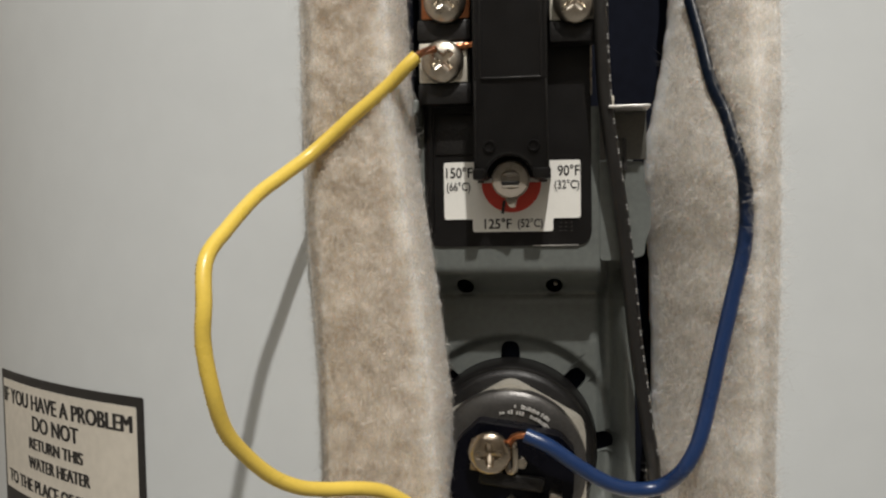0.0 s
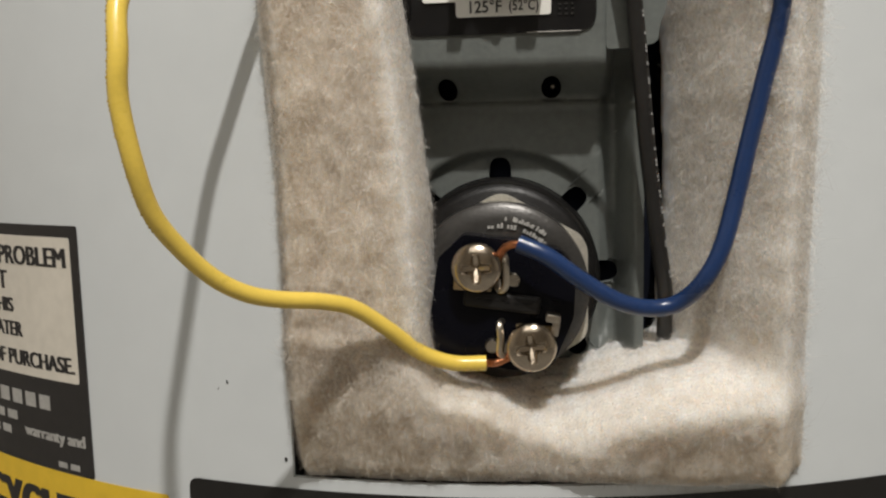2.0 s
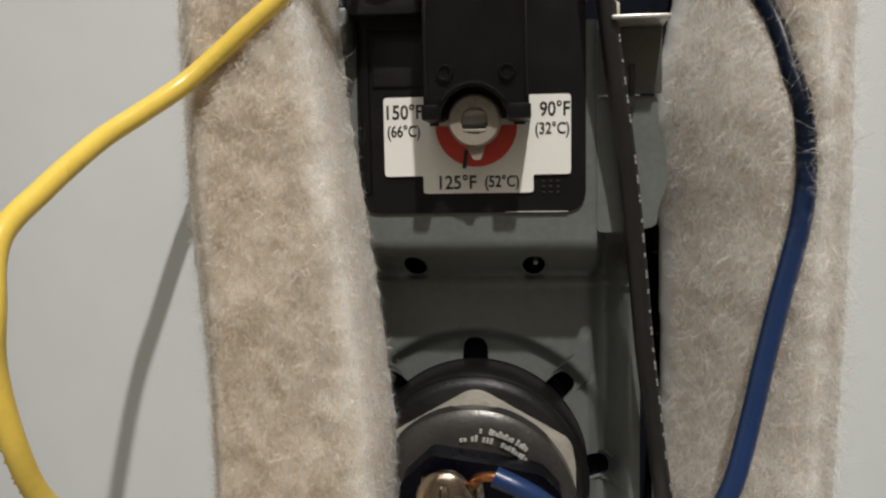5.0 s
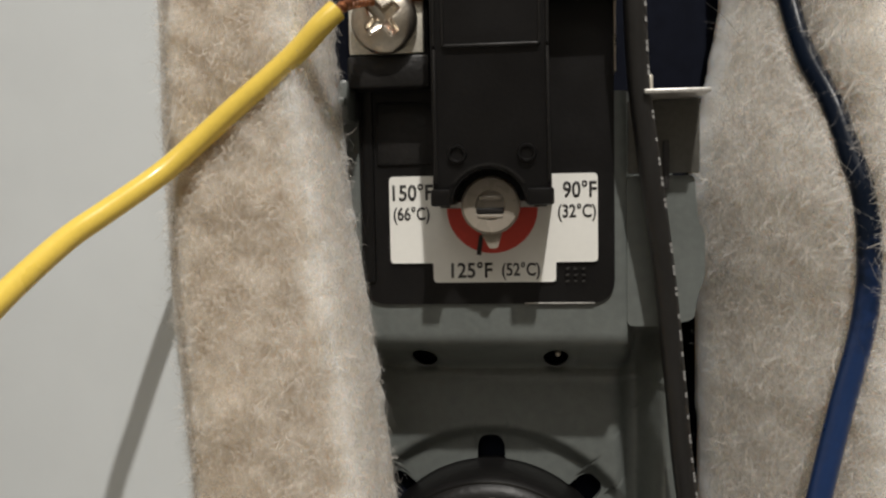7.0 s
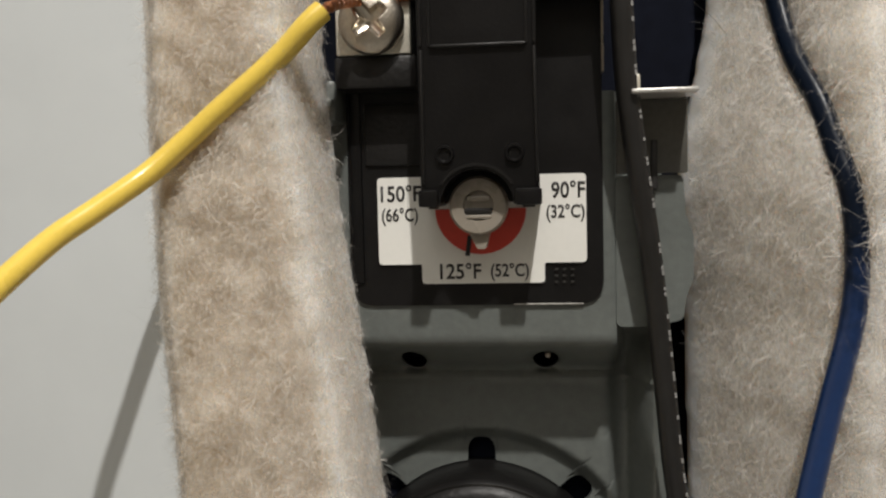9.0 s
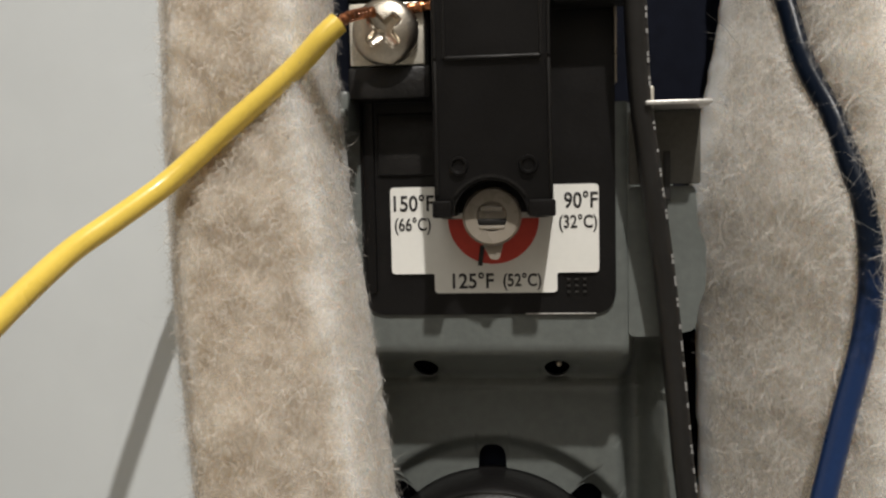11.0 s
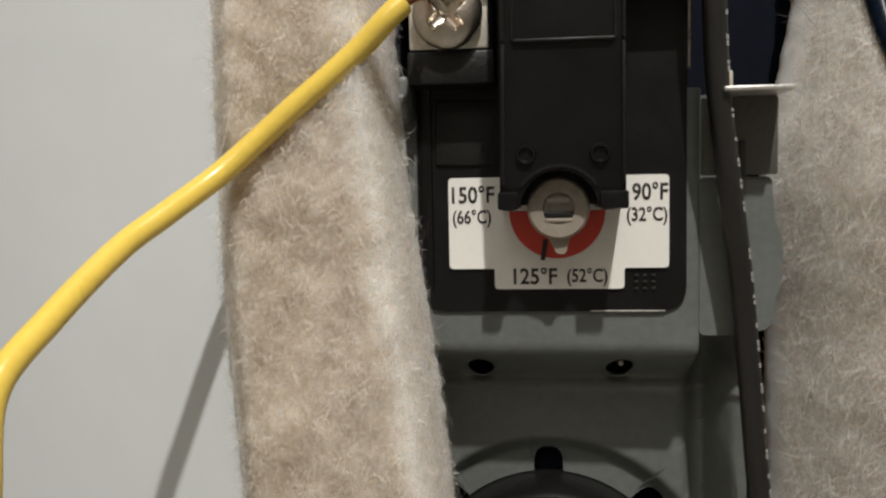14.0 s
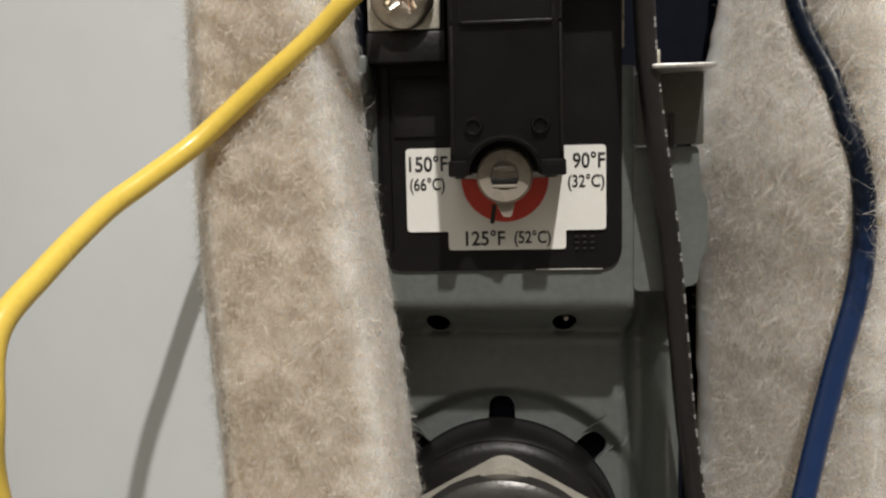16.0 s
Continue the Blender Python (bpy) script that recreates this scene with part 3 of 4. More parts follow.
part("hex_flange", prism(rounded(hexa, 0.0032, 4), 0.2232, 0.2335, 0.0013, 2), ZINC, element, "pale zinc-plated hexagonal flange")
part("face_disc", lathe([(0.0, 0.2184), (0.0160, 0.2186), (0.0194, 0.2192), (0.0205, 0.2202), (0.0207, 0.2238), (0.0, 0.2238)], EC[0] + 0.0004, EC[1] - 0.0010), DISC, element, "dark steel face disc with stamped marks")
stamp = bmesh.new()
rng = random.Random(4)
for row, (r, a0, a1, n) in enumerate(((0.0170, 84, 50, 16), (0.0153, 98, 42, 20))):
    for k in range(n):
        if rng.random() < 0.2:
            continue
        a = radians(a0 + (a1 - a0) * k / n)
        x, z = EC[0] + 0.0004 + r * math.cos(a), EC[1] - 0.001 + r * math.sin(a)
        b = box(x - 0.00022, x + 0.00022 + 0.0002 * rng.random(), 0.2181, 0.2190, z - 0.0005, z + 0.0006 * rng.random(), turn=90 - math.degrees(a))
        stamp = merge(stamp, b)
tagged(part("stamped_lettering", stamp, LABEL_WHITE, element, smooth=False), kind="stuff")
blk = rounded([(0.0052, 0.4073), (-0.0004, 0.4020), (-0.0028, 0.3865), (-0.0013, 0.3812), (0.0148, 0.3769), (0.0217, 0.3764), (0.0249, 0.3781), (0.0294, 0.3888), (0.0299, 0.3999), (0.0263, 0.4038), (0.0165, 0.4058)], 0.0010, 3)
block = part("terminal_block", prism(blk, 0.2118, 0.2184, 0.0006, 2), NAVY, element, "glossy black moulded terminal block")
part("divider", box(0.0052, 0.0222, 0.2100, 0.2120, 0.3905, 0.3945, 0.0009, 3, turn=7), BLACK_SOFT, block, "raised moulded divider with worn lettering")
bars = bmesh.new()
for k in range(6):
    bars = merge(bars, box(0.0080 + k * 0.0021, 0.0093 + k * 0.0021, 0.20985, 0.2101, 0.3931 - k * 0.00026, 0.3936 - k * 0.00026))
tagged(part("moulded_lettering", bars, BLACK, block, smooth=False), kind="stuff")
for sx, sz, px, pz, turn in ((0.0084, 0.4004, 0.0075, 0.3989, 2), (0.0201, 0.3829, 0.0206, 0.3832, 8)):
    part("terminal_plate", box(px - 0.0042, px + 0.0042, 0.2105, 0.2120, pz - 0.0040, pz + 0.0040, 0.0003, turn=4), BRASS, block, "square brassy terminal clamp")
    part("screw", screw_head(sx, sz, 0.2084, 0.0055, turn), SCREW, block, "shiny nickel cross-head terminal screw")


def clip(cx, cz, flip):
    loop = spline([(cx - 0.0004 * flip, 0.2116, cz + 0.0042), (cx, 0.2090, cz + 0.0040), (cx + 0.0002, 0.2084, cz + 0.001), (cx, 0.2088, cz - 0.0026), (cx - 0.0012 * flip, 0.2098, cz - 0.0034), (cx - 0.0016 * flip, 0.2112, cz - 0.001)], 0.0006)
    bm = tube(loop, 0.0007, 8)
    for v in bm.verts:
        v.co.x = cx + (v.co.x - cx) * 1.15
    return merge(bm, lathe([(0.0, 0.2098), (0.0013, 0.2098), (0.0016, 0.2104), (0.0016, 0.2118)], cx + 0.0018 * flip, cz - 0.0012, 24))


part("contact_clip", clip(0.0146, 0.3985, 1), NICKEL, block, "bent shiny contact strip")
part("contact_clip", clip(0.0132, 0.3838, -1), NICKEL, block, "bent shiny contact strip")
part("contact_lug", merge(box(0.0232, 0.0264, 0.2080, 0.2125, 0.3882, 0.3900, 0.0004, turn=10), box(0.0246, 0.0262, 0.2092, 0.2125, 0.3850, 0.3890, 0.0003, turn=10)), NICKEL, block, "small shiny contact lug")

# ---- glass wool in the opening ----
batt = thing("insulation_batt", (0.02, 0.238, 0.3502), "fluffy beige glass-wool batt lining the access opening", "insulation")


def strands(source, count, length, seed, keep, along):
    """Loose glass fibres lying on and standing off a wool body."""
    rng = random.Random(seed)
    me = source.data
    polys = [f for f in me.polygons if keep(f.center)]
    weights = [f.area for f in polys]
    verts, faces, cuts = [], [], []
    for f in rng.choices(polys, weights, k=count):
        nrm = f.normal
        if f.center.x > 0.045 and f.center.z > 0.466 and abs(f.center.x - lerp_table(BURIED_AT, f.center.z)) < 0.0009:
            continue
        side = Vector((rng.gauss(0, 1), rng.gauss(0, 0.6), rng.gauss(0, 1) + along * rng.choice((-1, 1)))).normalized()
        turn = 3.0 * noise.noise(f.center * 130) + 1.2 * noise.noise(f.center * 420)
        side += Vector((math.sin(turn), 0, math.cos(turn))) * 1.0 * rng.choice((-1, 1))
        side = (side - nrm * side.dot(nrm)).normalized()
        lift = rng.random() ** 2 * 0.9
        ln = length * (0.35 + rng.random() + (1.6 if rng.random() < 0.006 else 0))
        w = 0.00004 + 0.00013 * rng.random() ** 2
        bend = side.cross(nrm) * rng.gauss(0, 0.8)
        p0 = f.center + Vector((rng.gauss(0, 0.0004), rng.gauss(0, 0.0004), rng.gauss(0, 0.0004)))
        base = len(verts)
        for k in range(3):
            t = k / 2
            p = p0 + side * ln * t + bend * ln * t * t + nrm * ln * lift * t * (1 - 0.35 * t)
            q = side.cross(nrm) * w * (1 - 0.6 * t)
            verts += [p - q, p + q]
            cuts += [cut_amount(p0.x, p0.z)] * 2
        faces += [(base + 2 * k, base + 2 * k + 1, base + 2 * k + 3, base + 2 * k + 2) for k in range(2)]
    m = bpy.data.meshes.new("fuzz")
    m.from_pydata([tuple(v) for v in verts], [], faces)
    m.attributes.new("cut", "FLOAT", "POINT").data.foreach_set("value", cuts)
    m.materials.append(FIBRE)
    m.shade_smooth()
    ob = new("fuzz", m)
    ob.parent = source
    ob.matrix_parent_inverse = source.matrix_world.inverted()
    return tagged(ob, "fine loose pale glass fibres", kind="stuff")


INNER = [(0.345, 0.0200), (0.372, 0.0085), (0.3775, 0.0020), (0.382, -0.0004), (0.388, -0.0010), (0.4127, -0.0014), (0.442, -0.0046), (0.470, -0.0086), (0.490, -0.0104), (0.53, -0.0122), (0.59, -0.013)]
OUTER = [(0.345, 0.0500), (0.39, 0.0505), (0.41, 0.0522), (0.44, 0.0518), (0.470, 0.0500), (0.480, 0.0512), (0.488, 0.0527), (0.500, 0.0550), (0.515, 0.0572), (0.59, 0.059)]
CREST = [(-0.040, 0.392), (-0.014, 0.3895), (-0.006, 0.3830), (0.000, 0.3765), (0.008, 0.3752), (0.020, 0.3705), (0.027, 0.3698), (0.033, 0.3718), (0.040, 0.3745), (0.048, 0.3772), (0.058, 0.3795), (0.070, 0.3810), (0.082, 0.3812)]
X_L, X_R = -0.0368, 0.0806


def brow(d, reach, drop):
    """How far a rounded edge falls back, at the distance d inside it."""
    if d <= 0:
        return drop + min(0.01, -d * 2)
    if d >= reach:
        return 0.0
    return drop * (1 - math.sqrt(1 - (1 - d / reach) ** 2))


def flank(d):
    """How far the long slope of the batt falls back towards the tank, at the distance d from its foot."""
    return 0.036 * (1 - min(1.0, max(0.0, d / 0.0260))) ** 1.45 + min(0.01, max(0.0, -d * 2))


def softest(values, k=0.0025):
    """A soft minimum."""
    return -k * math.log(sum(math.exp(-v / k) for v in values))


BURIED = [(0.0703, 0.4497), (0.0708, 0.4576), (0.0707, 0.4609), (0.0705, 0.4643), (0.0703, 0.4676), (0.0696, 0.4718), (0.0684, 0.476), (0.0657, 0.4844), (0.0627, 0.4914), (0.061, 0.4967), (0.0595, 0.5025), (0.0577, 0.5095), (0.0556, 0.5176)]
DRIFT = [(0.457, 0.0008), (0.475, 0.0014), (0.490, 0.0034), (0.505, 0.0056), (0.520, 0.0068)]
BURIED = [(x + lerp_table(DRIFT, z), z) for x, z in BURIED]
BURIED_AT = [(z, x) for x, z in BURIED]


def cut_amount(x, z):
    """Up to 1 on the clean cut sides of the batt, part way along its outer edges, 0 on its tan face."""
    wob = 0.0022 * noise.noise(Vector((x * 110, 2, z * 110))) + 0.0012 * noise.noise(Vector((x * 400, 4, z * 400)))
    a = smooth(0.0098, 0.0045, lerp_table(INNER, z) - x + wob * 1.3) * smooth(0.374, 0.386, z) if x < 0.01 else 0.0
    b = smooth(0.0250, 0.0060, lerp_table(CREST, x) - z + wob * 2) * (0.5 + 0.5 * smooth(0.005, 0.035, x + wob * 3)) * smooth(-0.030, 0.0, x)
    # c and d: paler bands along the outer left and right edges
    c = 0.55 * smooth(0.0045, 0.001, x - X_L + wob)
    d = smooth(0.071, 0.082, x + wob * 3) * 0.75 * smooth(0.352, 0.375, z)
    e = 0.35 * noise.noise(Vector((x * 260, 9, z * 90))) if x > 0.045 else 0.0
    return max(0.0, min(1.0, max(a, b, c, d, e)))


def wool_y(x, z, groove=True):
    """Depth of the wool's face."""
    left = 0.2034 + 0.0110 * smooth(0.386, 0.366, z) + brow(lerp_table(INNER, z) - x, 0.0045, 0.038)
    right = 0.2056 + 0.0024 * smooth(0.40, 0.37, z) + flank(x - lerp_table(OUTER, z))
    low = 0.2035 + 0.0058 * smooth(0.371, 0.3510, z) + 0.0012 * smooth(0.0, -0.03, x) + 0.0035 * smooth(0.055, 0.080, x) + brow(lerp_table(CREST, x) - z, 0.0070 + 0.0050 * smooth(0.005, 0.030, x), 0.034)
    y = softest((left, right, low))
    over = smooth(0.40, 0.45, z)
    y += (0.0095 - 0.0030 * over) * smooth(0.0050, 0.0, x - X_L) + (0.0120 - 0.0035 * over) * smooth(0.0080, 0.0, X_R - x) + 0.0030 * smooth(0.0040, 0.0, z - 0.3505)
    p = Vector((x, 0, z))
    y += 0.0008 * noise.noise(p * 70) + 0.00055 * noise.noise(Vector((x * 300, 3, z * 200))) + 0.00028 * noise.noise(Vector((x * 850, 7, z * 520)))
    if groove and 0.446 < z < 0.53 and x > 0.045:
        y += 0.0024 * smooth(0.446, 0.456, z) * math.exp(-((x - lerp_table(BURIED_AT, z) + 0.0006 * noise.noise(Vector((1, 8, z * 420)))) / 0.0017) ** 2)
    return min(y, 0.2415)


def wool_sheet():
    bm = bmesh.new()
    step = 0.00075
    xs, zs = np.arange(X_L, X_R + step / 4, step / 2), np.arange(0.3508, 0.5845, step)
    depth = [[wool_y(x, z) for x in xs] for z in zs]
    grid = {}

    def vert(i, j):
        if (i, j) not in grid:
            grid[i, j] = bm.verts.new((xs[i], depth[j][i], zs[j]))
        return grid[i, j]

    for j, i in itertools.product(range(len(zs) - 1), range(len(xs) - 1)):
        reach = 0.2185 if xs[i] < 0.004 and zs[j] > 0.3830 else 0.2410
        if min(depth[j][i], depth[j][i + 1], depth[j + 1][i], depth[j + 1][i + 1]) < reach:
            bm.faces.new((vert(i, j), vert(i + 1, j), vert(i + 1, j + 1), vert(i, j + 1)))
    for v in bm.verts:
        v.co.x -= 0.0018 * smooth(0.425, 0.470, v.co.z) * smooth(-0.016, X_L, v.co.x)
    rim = [e for e in bm.edges if len(e.link_faces) == 1]
    inner = list({v for e in rim for v in e.verts if X_L + 0.002 < v.co.x < X_R - 0.002 and 0.353 < v.co.z < 0.583})
    for _ in range(6):
        bmesh.ops.smooth_vert(bm, verts=inner, factor=0.5, use_axis_x=True, use_axis_y=False, use_axis_z=True)
    for v in inner:
        if v.co.x < 0.004 and v.co.z > 0.3840:
            v.co.x = lerp_table(INNER, v.co.z) - 0.0008 + 0.0004 * noise.noise(Vector((0, 5, v.co.z * 420)))
            v.co.y = 0.2185
    made = bmesh.ops.extrude_edge_only(bm, edges=rim)
    for v in made["geom"]:
        if isinstance(v, bmesh.types.BMVert):
            if X_L + 0.002 < v.co.x < 0.004 and v.co.z > 0.3830:
                v.co.x -= 0.011
            v.co.y = 0.2425
    return bm


wool = part("wool", wool_sheet(), WOOL, batt, "fluffy beige glass wool cut round the controls")
wool.data.shade_smooth()
wool.data.attributes.new("cut", "FLOAT", "POINT").data.foreach_set("value", [cut_amount(v.co.x, v.co.z) for v in wool.data.vertices])
strands(wool, 90000, 0.0014, 11, lambda c: c.y < 0.2175 and c.x < 0.005 and c.z > 0.372 and c.z < 0.53, 0.3)
strands(wool, 80000, 0.0023, 12, lambda c: c.y < 0.236 and c.x > 0.045 and c.z > 0.385 and c.z < 0.53, 1.6)
strands(wool, 80000, 0.0014, 13, lambda c: c.y < 0.2412 and c.z < 0.388, 0.0)
strands(wool, 5000, 0.0024, 20, lambda c: 0.226 < c.y < 0.2412 and c.x > 0.02 and c.z < 0.386, 0.3)
strands(wool, 2600, 0.0030, 14, lambda c: c.y < 0.222 and c.z < 0.53 and (c.x > 0.0755 or (c.x < -0.0015 and c.y > 0.2045)), 0.7)
strands(wool, 7000, 0.0026, 15, lambda c: 0.222 < c.y < 0.238 and c.x > 0.045 and c.z > 0.385 and c.z < 0.53, 0.3)
strands(wool, 5000, 0.0026, 16, lambda c: c.x > 0.0770 and c.z < 0.53, 0.5)
strands(wool, 26000, 0.0034, 18, lambda c: c.y < 0.236 and c.x > 0.045 and c.z > 0.385 and c.z < 0.53, 2.4)
strands(wool, 6000, 0.0022, 19, lambda c: c.y < 0.2175 and c.x < 0.005 and c.z > 0.372 and c.z < 0.53, 0.5)
strands(wool, 60, 0.0060, 17, lambda c: c.y < 0.226 and c.z < 0.53, 0.6)


# ---- wires ----
def wire(name, points, r, mat, label, bare=()):
    ob = thing(name, points[0], label, "wire")
    part("sleeve", tube(spline(points), r), mat, ob)
    for b in bare:
        part("copper_core", tube(spline(b, 0.0003), 0.00088, 10, lambda t: 1 + 0.10 * math.sin(t * 90)), COPPER, ob, "bare twisted copper end")
    return ob


yellow_points = [(-0.0079, 0.2038, 0.4997), (-0.0101, 0.203, 0.4975), (-0.0137, 0.2034, 0.4940), (-0.0185, 0.2033, 0.4899), (-0.0236, 0.2030, 0.4858), (-0.0293, 0.2022, 0.4808), (-0.0347, 0.1998, 0.4757), (-0.0399, 0.193, 0.4703), (-0.0434, 0.187, 0.4662), (-0.0459, 0.175, 0.459), (-0.0473, 0.166, 0.4526), (-0.0465, 0.1625, 0.4433), (-0.0469, 0.1625, 0.4354), (-0.0458, 0.164, 0.4249), (-0.0448, 0.1675, 0.4162), (-0.0421, 0.172, 0.4095), (-0.038, 0.177, 0.4033), (-0.0333, 0.1815, 0.3995), (-0.0282, 0.186, 0.3976), (-0.0215, 0.191, 0.3963), (-0.0159, 0.1955, 0.394), (-0.01, 0.2, 0.3888), (-0.004, 0.205, 0.3826), (0.0027, 0.208, 0.3794), (0.0101, 0.209, 0.3791)]
yellow = wire("yellow_wire", yellow_points,
     0.00172, YELLOW, "bright yellow insulated copper wire looping out from thermostat to element",
     ([(-0.0088, 0.2034, 0.4988), (-0.0072, 0.2075, 0.5012), (-0.0058, 0.2150, 0.5034), (-0.0035, 0.2182, 0.5042), (0.0010, 0.2186, 0.5046), (0.0048, 0.2186, 0.5050)], [(0.0090, 0.2090, 0.3791), (0.0125, 0.2092, 0.3792), (0.0155, 0.2096, 0.3806), (0.0180, 0.2098, 0.3820)]))
yellow_print = bmesh.new()
rng = random.Random(21)
run = spline(yellow_points, 0.0008)
for k, p in enumerate(run[:-1]):
    on = (p.x < -0.042 and 0.414 < p.z < 0.452) or (p.z < 0.388 and p.x > -0.010)
    if on and k % 6 and rng.random() < 0.75:
        along = (run[k + 1] - p).normalized()
        side = along.cross(Vector((0, -1, 0))).normalized()
        q = p + (side.cross(along).normalized() * 0.72 + side * 0.69) * 0.00161
        h = 0.00014 + 0.00012 * rng.random()
        yellow_print = merge(yellow_print, box(q.x - h, q.x + h, q.y - 0.0002, q.y + 0.0002, q.z - h, q.z + h, turn=8))
blue_points = [(0.0176, 0.2052, 0.4060), (0.0233, 0.2045, 0.4035), (0.0301, 0.2060, 0.3984), (0.0370, 0.2080, 0.3938), (0.0426, 0.2100, 0.3915), (0.0483, 0.2114, 0.3910), (0.0525, 0.2110, 0.3927), (0.0565, 0.2085, 0.3975), (0.0601, 0.2085, 0.4048),
                   (0.0632, 0.2100, 0.4160), (0.0653, 0.2105, 0.4256), (0.0680, 0.2105, 0.4378), (0.0706, 0.2098, 0.4497)]
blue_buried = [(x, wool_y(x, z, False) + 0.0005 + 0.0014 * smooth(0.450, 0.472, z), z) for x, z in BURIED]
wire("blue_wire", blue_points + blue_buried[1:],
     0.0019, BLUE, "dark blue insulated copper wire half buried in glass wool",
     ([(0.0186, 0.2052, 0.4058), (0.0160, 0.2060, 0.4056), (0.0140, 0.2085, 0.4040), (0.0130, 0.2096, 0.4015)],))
tagged(part("printing", yellow_print, material("dull_print", (0.42, 0.29, 0.05), 0.6), yellow, smooth=False), "faint brown printing along the sleeve", kind="stuff")
cable_points = [(0.0375, 0.2165, 0.5300), (0.0376, 0.2170, 0.5100), (0.0379, 0.2180, 0.5015), (0.0387, 0.2190, 0.4889), (0.0404, 0.2205, 0.4768), (0.0430, 0.2222, 0.4587), (0.0451, 0.2235, 0.4389), (0.0464, 0.2245, 0.4260), (0.0480, 0.2258, 0.4144), (0.0496, 0.2268, 0.4020), (0.0514, 0.2300, 0.3920), (0.0522, 0.2350, 0.3820), (0.0526, 0.2395, 0.3720)]
cable = wire("black_wire", cable_points, 0.0019, SLEEVE, "black insulated wire running down beside the thermostat")
pr = bmesh.new()
pts = spline(cable_points, 0.0009)
for k, p in enumerate(pts):
    if 0.395 < p.z < 0.52 and k % 4 > 1 and rng.random() < 0.75:
        t = (pts[k + 1] - p).normalized()
        tilt = math.degrees(math.atan2(t.x, t.z))
        h = 0.00025 + 0.0002 * rng.random()
        pr = merge(pr, box(p.x + 0.00130, p.x + 0.00165, p.y - 0.00148, p.y - 0.0009, p.z - h, p.z + h, turn=tilt))
tagged(part("printing", pr, material("worn_print", (0.25, 0.245, 0.235), 0.6), cable, smooth=False), "worn white printing along the sleeve", kind="stuff")


# ---- labels on the jacket (arc lengths along the skin) ----
def arc_of(x):
    return RT * math.asin((x - CX) / RT)


def sheet(x0, x1, z0, z1, lift, depth, r=0.0008):
    """A rectangle on the skin: flat until wrapped."""
    return wrap(prism(rounded([(x0, z0), (x1, z0), (x1, z1), (x0, z1)], r, 4), -lift - depth, -lift), RT)


def text(s, x0, width, base, cap, lift, mat, ob, bold=0.00030):
    passes = []
    for k in range(3):
        b = thicken(letters(s, x0 + k * bold, width, base, cap), -lift, 0.00006)
        for v in b.verts:
            v.co.y = -abs(v.co.y) - k * 0.00002
        passes.append(b)
    bm = wrap(merge(*passes), RT, 0.006)
    return part("lettering", bm, mat, ob, smooth=False)


def wrapped_box(x0, x1, z0, z1, lift):
    return wrap(prism([(x0, z0), (x1, z0), (x1, z1), (x0, z1)], -lift - 0.00006, -lift), RT)


a0, a1 = arc_of(-0.1695), arc_of(-0.0942)
warning = thing("warning_label", (-0.12, 0.2405, 0.342), "black-bordered paper warning sticker, lower half black with white print", "label")
part("backing", sheet(a0, a1, 0.3420, 0.4087, 0.0001, 0.00015), LABEL_INK, warning, "black printed sticker border")
part("paper", sheet(a0 + 0.0018, a1 - 0.0030, 0.3672, 0.4056, 0.00025, 0.00010), PAPER, warning, "yellowed white paper panel", smooth=False)
W = a1 - a0
for s, x0, width, base, cap in (("IF YOU HAVE A PROBLEM", 0.0025, W - 0.0080, 0.3978, 0.0050), ("DO NOT", 0.0270, 0.0290, 0.3908, 0.0050), ("RETURN THIS", 0.0240, 0.0340, 0.3845, 0.0038),
                                ("WATER HEATER", 0.0230, 0.0385, 0.3778, 0.0040), ("TO THE PLACE OF PURCHASE.", 0.0050, W - 0.0100, 0.3698, 0.0042)):
    text(s, a0 + x0, width, base, cap, 0.00036, INK, warning, 0.00042)
text("Call", a0 + 0.010, 0.0085, 0.3595, 0.0038, 0.00026, LABEL_WHITE, warning)
for x0, x1, z0, z1 in ((0.022, W - 0.014, 0.3585, 0.3625), (0.010, W - 0.030, 0.3535, 0.3560), (0.010, W - 0.034, 0.3490, 0.3513), (W - 0.014, W - 0.004, 0.3432, 0.3448)):
    n = max(2, int((x1 - x0) / 0.006))
    for k in range(n):
        u = x0 + (x1 - x0) * k / n
        part("print_bar", wrapped_box(a0 + u, a0 + u + (x1 - x0) / n * 0.72, z0, z1, 0.00026), LABEL_WHITE, warning, smooth=False)
text("warranty and", a0 + W - 0.0285, 0.0255, 0.3500, 0.0032, 0.00026, LABEL_WHITE, warning)

energy = thing("energy_label", (-0.13, 0.2455, 0.19), "large yellow paper sticker with heavy black lettering", "label")
e0, e1 = arc_of(-0.2350), arc_of(-0.0705)
part("sheet", sheet(e0, e1, 0.2000, 0.3418, 0.0001, 0.00012), SUN_YELLOW, energy, "bright yellow paper sheet", smooth=False)
text("ENERGYGUIDE", arc_of(-0.0880) - 0.092, 0.092, 0.3215, 0.0140, 0.00023, INK, energy, 0.0011)

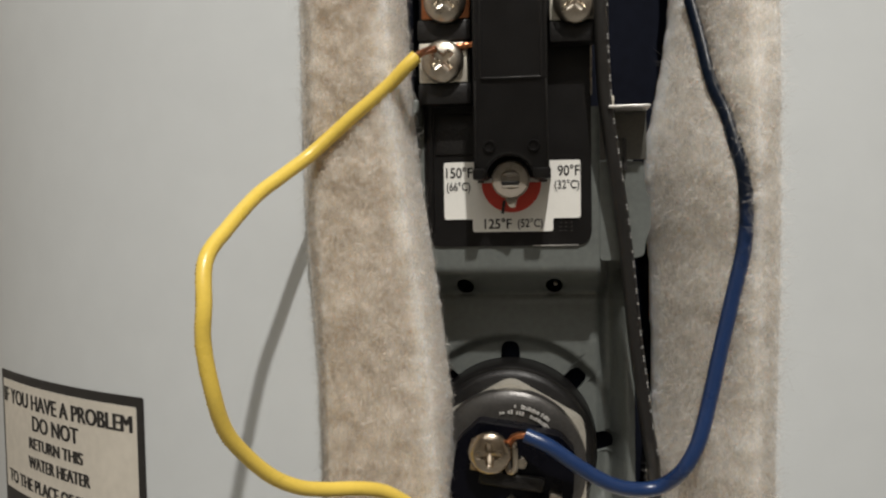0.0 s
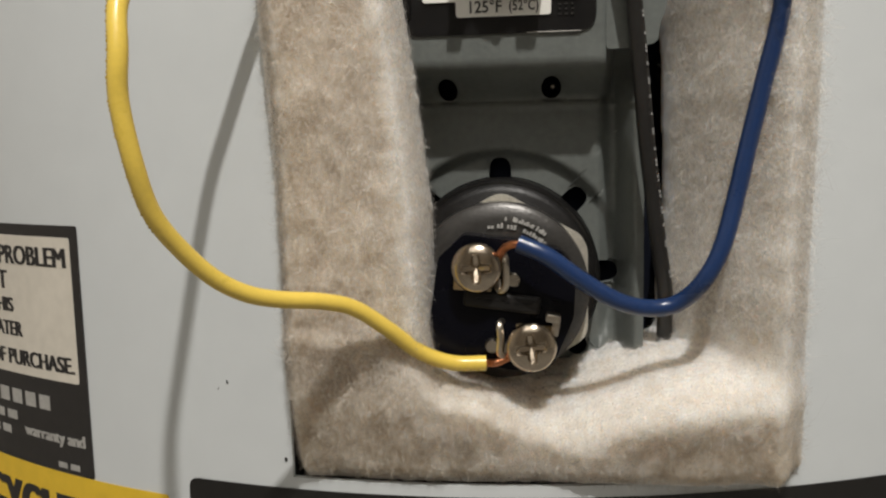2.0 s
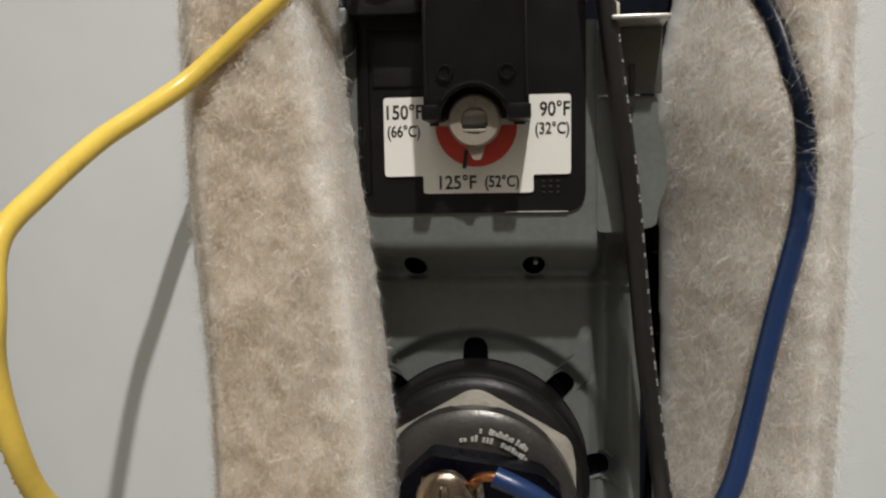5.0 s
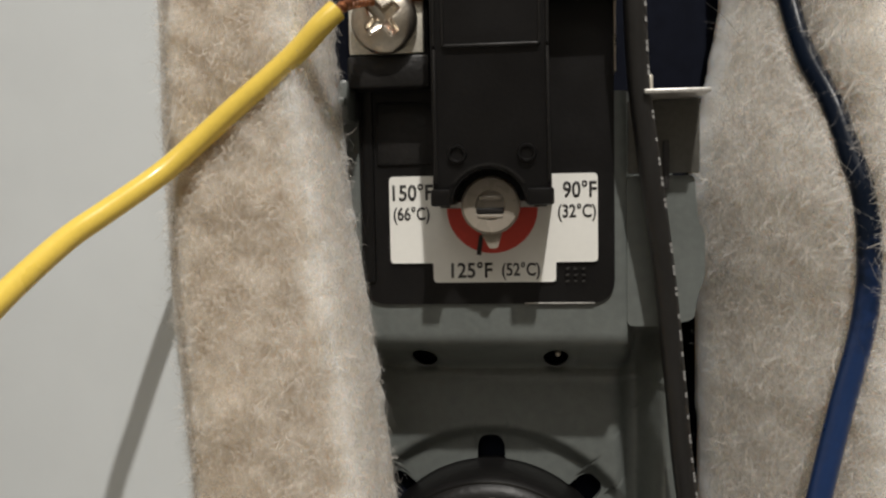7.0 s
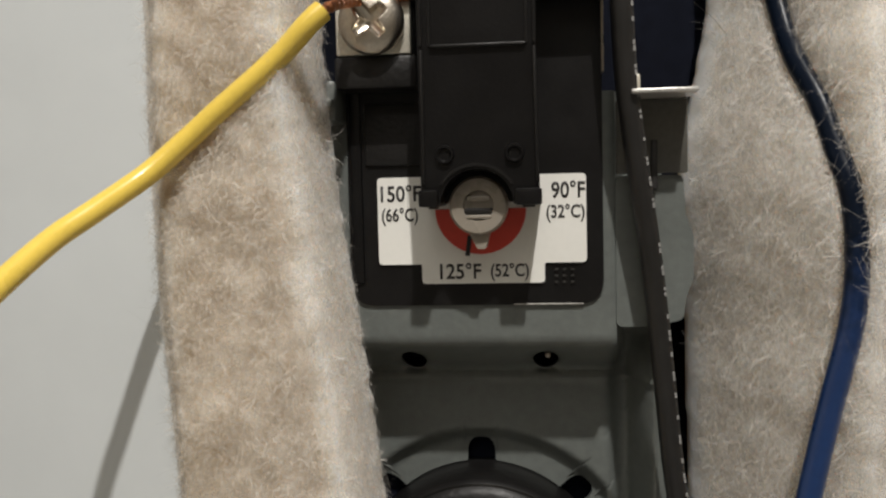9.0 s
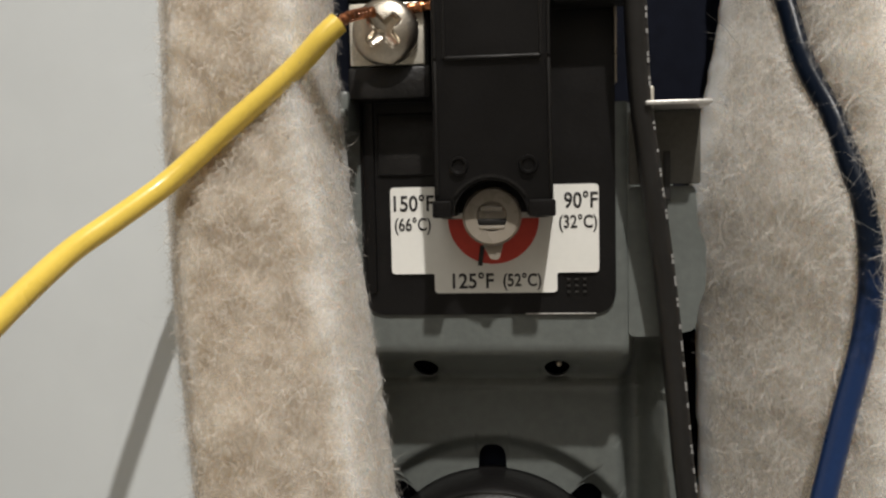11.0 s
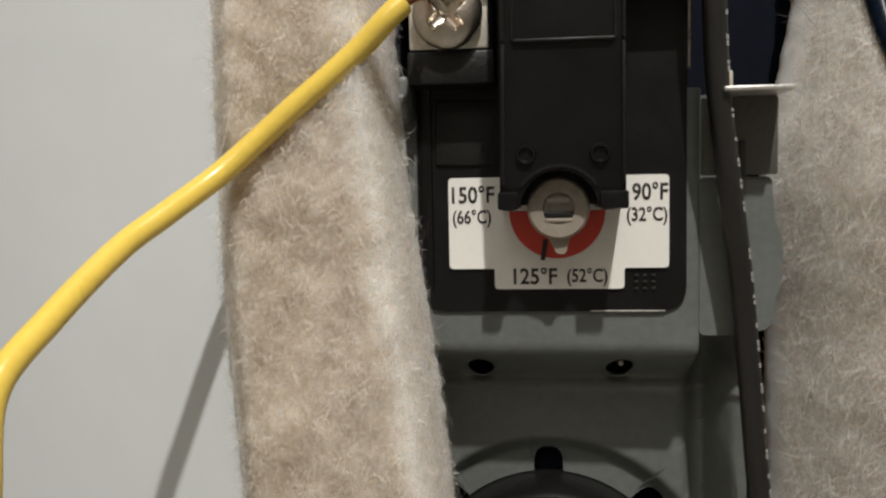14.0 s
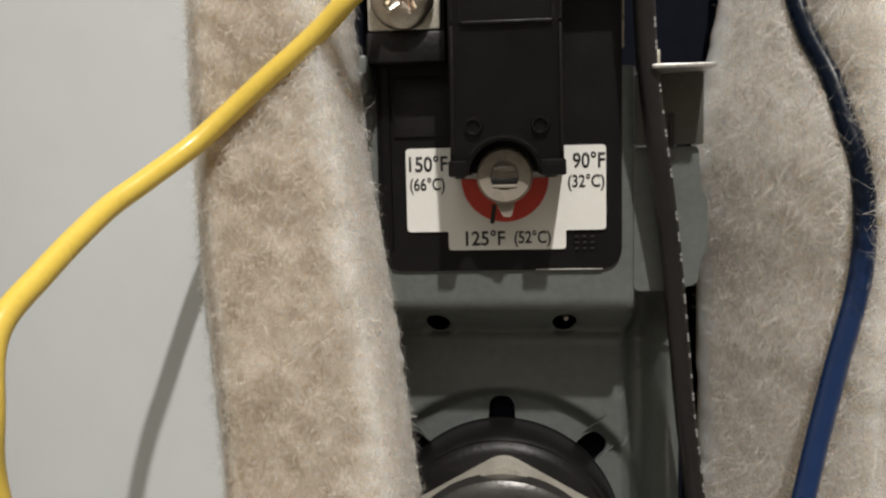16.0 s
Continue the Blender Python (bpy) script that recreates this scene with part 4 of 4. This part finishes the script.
plate = thing("data_plate", (0.02, 0.2115, 0.24), "black rectangular data sticker below the access opening", "label")
p0, p1 = arc_of(-0.0640), arc_of(0.1050)
part("plate", sheet(p0, p1, 0.2400, 0.3474, 0.0001, 0.00025, 0.0028), PLATE, plate, "black satin sticker with rounded corners")
for k in range(9):
    part("print_bar", wrapped_box(p0 + 0.02 + k * 0.013, p0 + 0.029 + k * 0.013, 0.334, 0.3362, 0.00037), LABEL_WHITE, plate, smooth=False)

side = thing("instruction_label", (0.13, 0.2435, 0.26), "grey scuffed paper instruction sticker with faint printed drawing", "label")
s0 = arc_of(0.1085)
part("sheet", sheet(s0, s0 + 0.07, 0.2600, 0.3480, 0.0001, 0.00012, 0.002), material("grey_paper", (0.52, 0.51, 0.49), 0.6, vary=0.15, scale=60), side, "greyish paper sheet")
for k in range(7):
    part("print_bar", wrapped_box(s0 + 0.003 + 0.0012 * k, s0 + 0.012 + 0.002 * k, 0.3445 - 0.0028 * k, 0.3453 - 0.0028 * k, 0.00023), SCUFF, side, smooth=False)

# scuffs and specks on the enamel
scuffs = bmesh.new()
rng = random.Random(9)
for k in range(14):
    x = arc_of(0.1085) + 0.016 * rng.random()
    z = 0.349 + 0.028 * rng.random()
    h, w = 0.006 + 0.014 * rng.random(), 0.00012 + 0.0006 * rng.random() ** 2
    lean = 0.16 * h
    b = prism([(x, z), (x + w, z), (x + w * 0.6 + lean, z + h), (x + lean, z + h)], -0.00014, -0.00006)
    scuffs = merge(scuffs, wrap(b, RT))
tagged(part("scuff_marks", scuffs, SCUFF, smooth=False), "grey rubbed streaks on the white enamel", "scuff", kind="stuff")
for cx_, cz_, rad in ((-0.0520, 0.3722, 0.0004), (-0.0376, 0.3543, 0.0006), (-0.0545, 0.3704, 0.0002)):
    u = arc_of(cx_)
    o = [(u + rad * (0.5 + 0.5 * rng.random()) * math.cos(a), cz_ + rad * (0.7 + 0.6 * rng.random()) * math.sin(a)) for a in np.linspace(0, 2 * math.pi, 11)[:-1]]
    tagged(part("paint_chip", wrap(prism(o, -0.00012, -0.00005), RT), INK, smooth=False), "tiny dark chip in the white enamel", "paint chip", group="chips on the jacket")
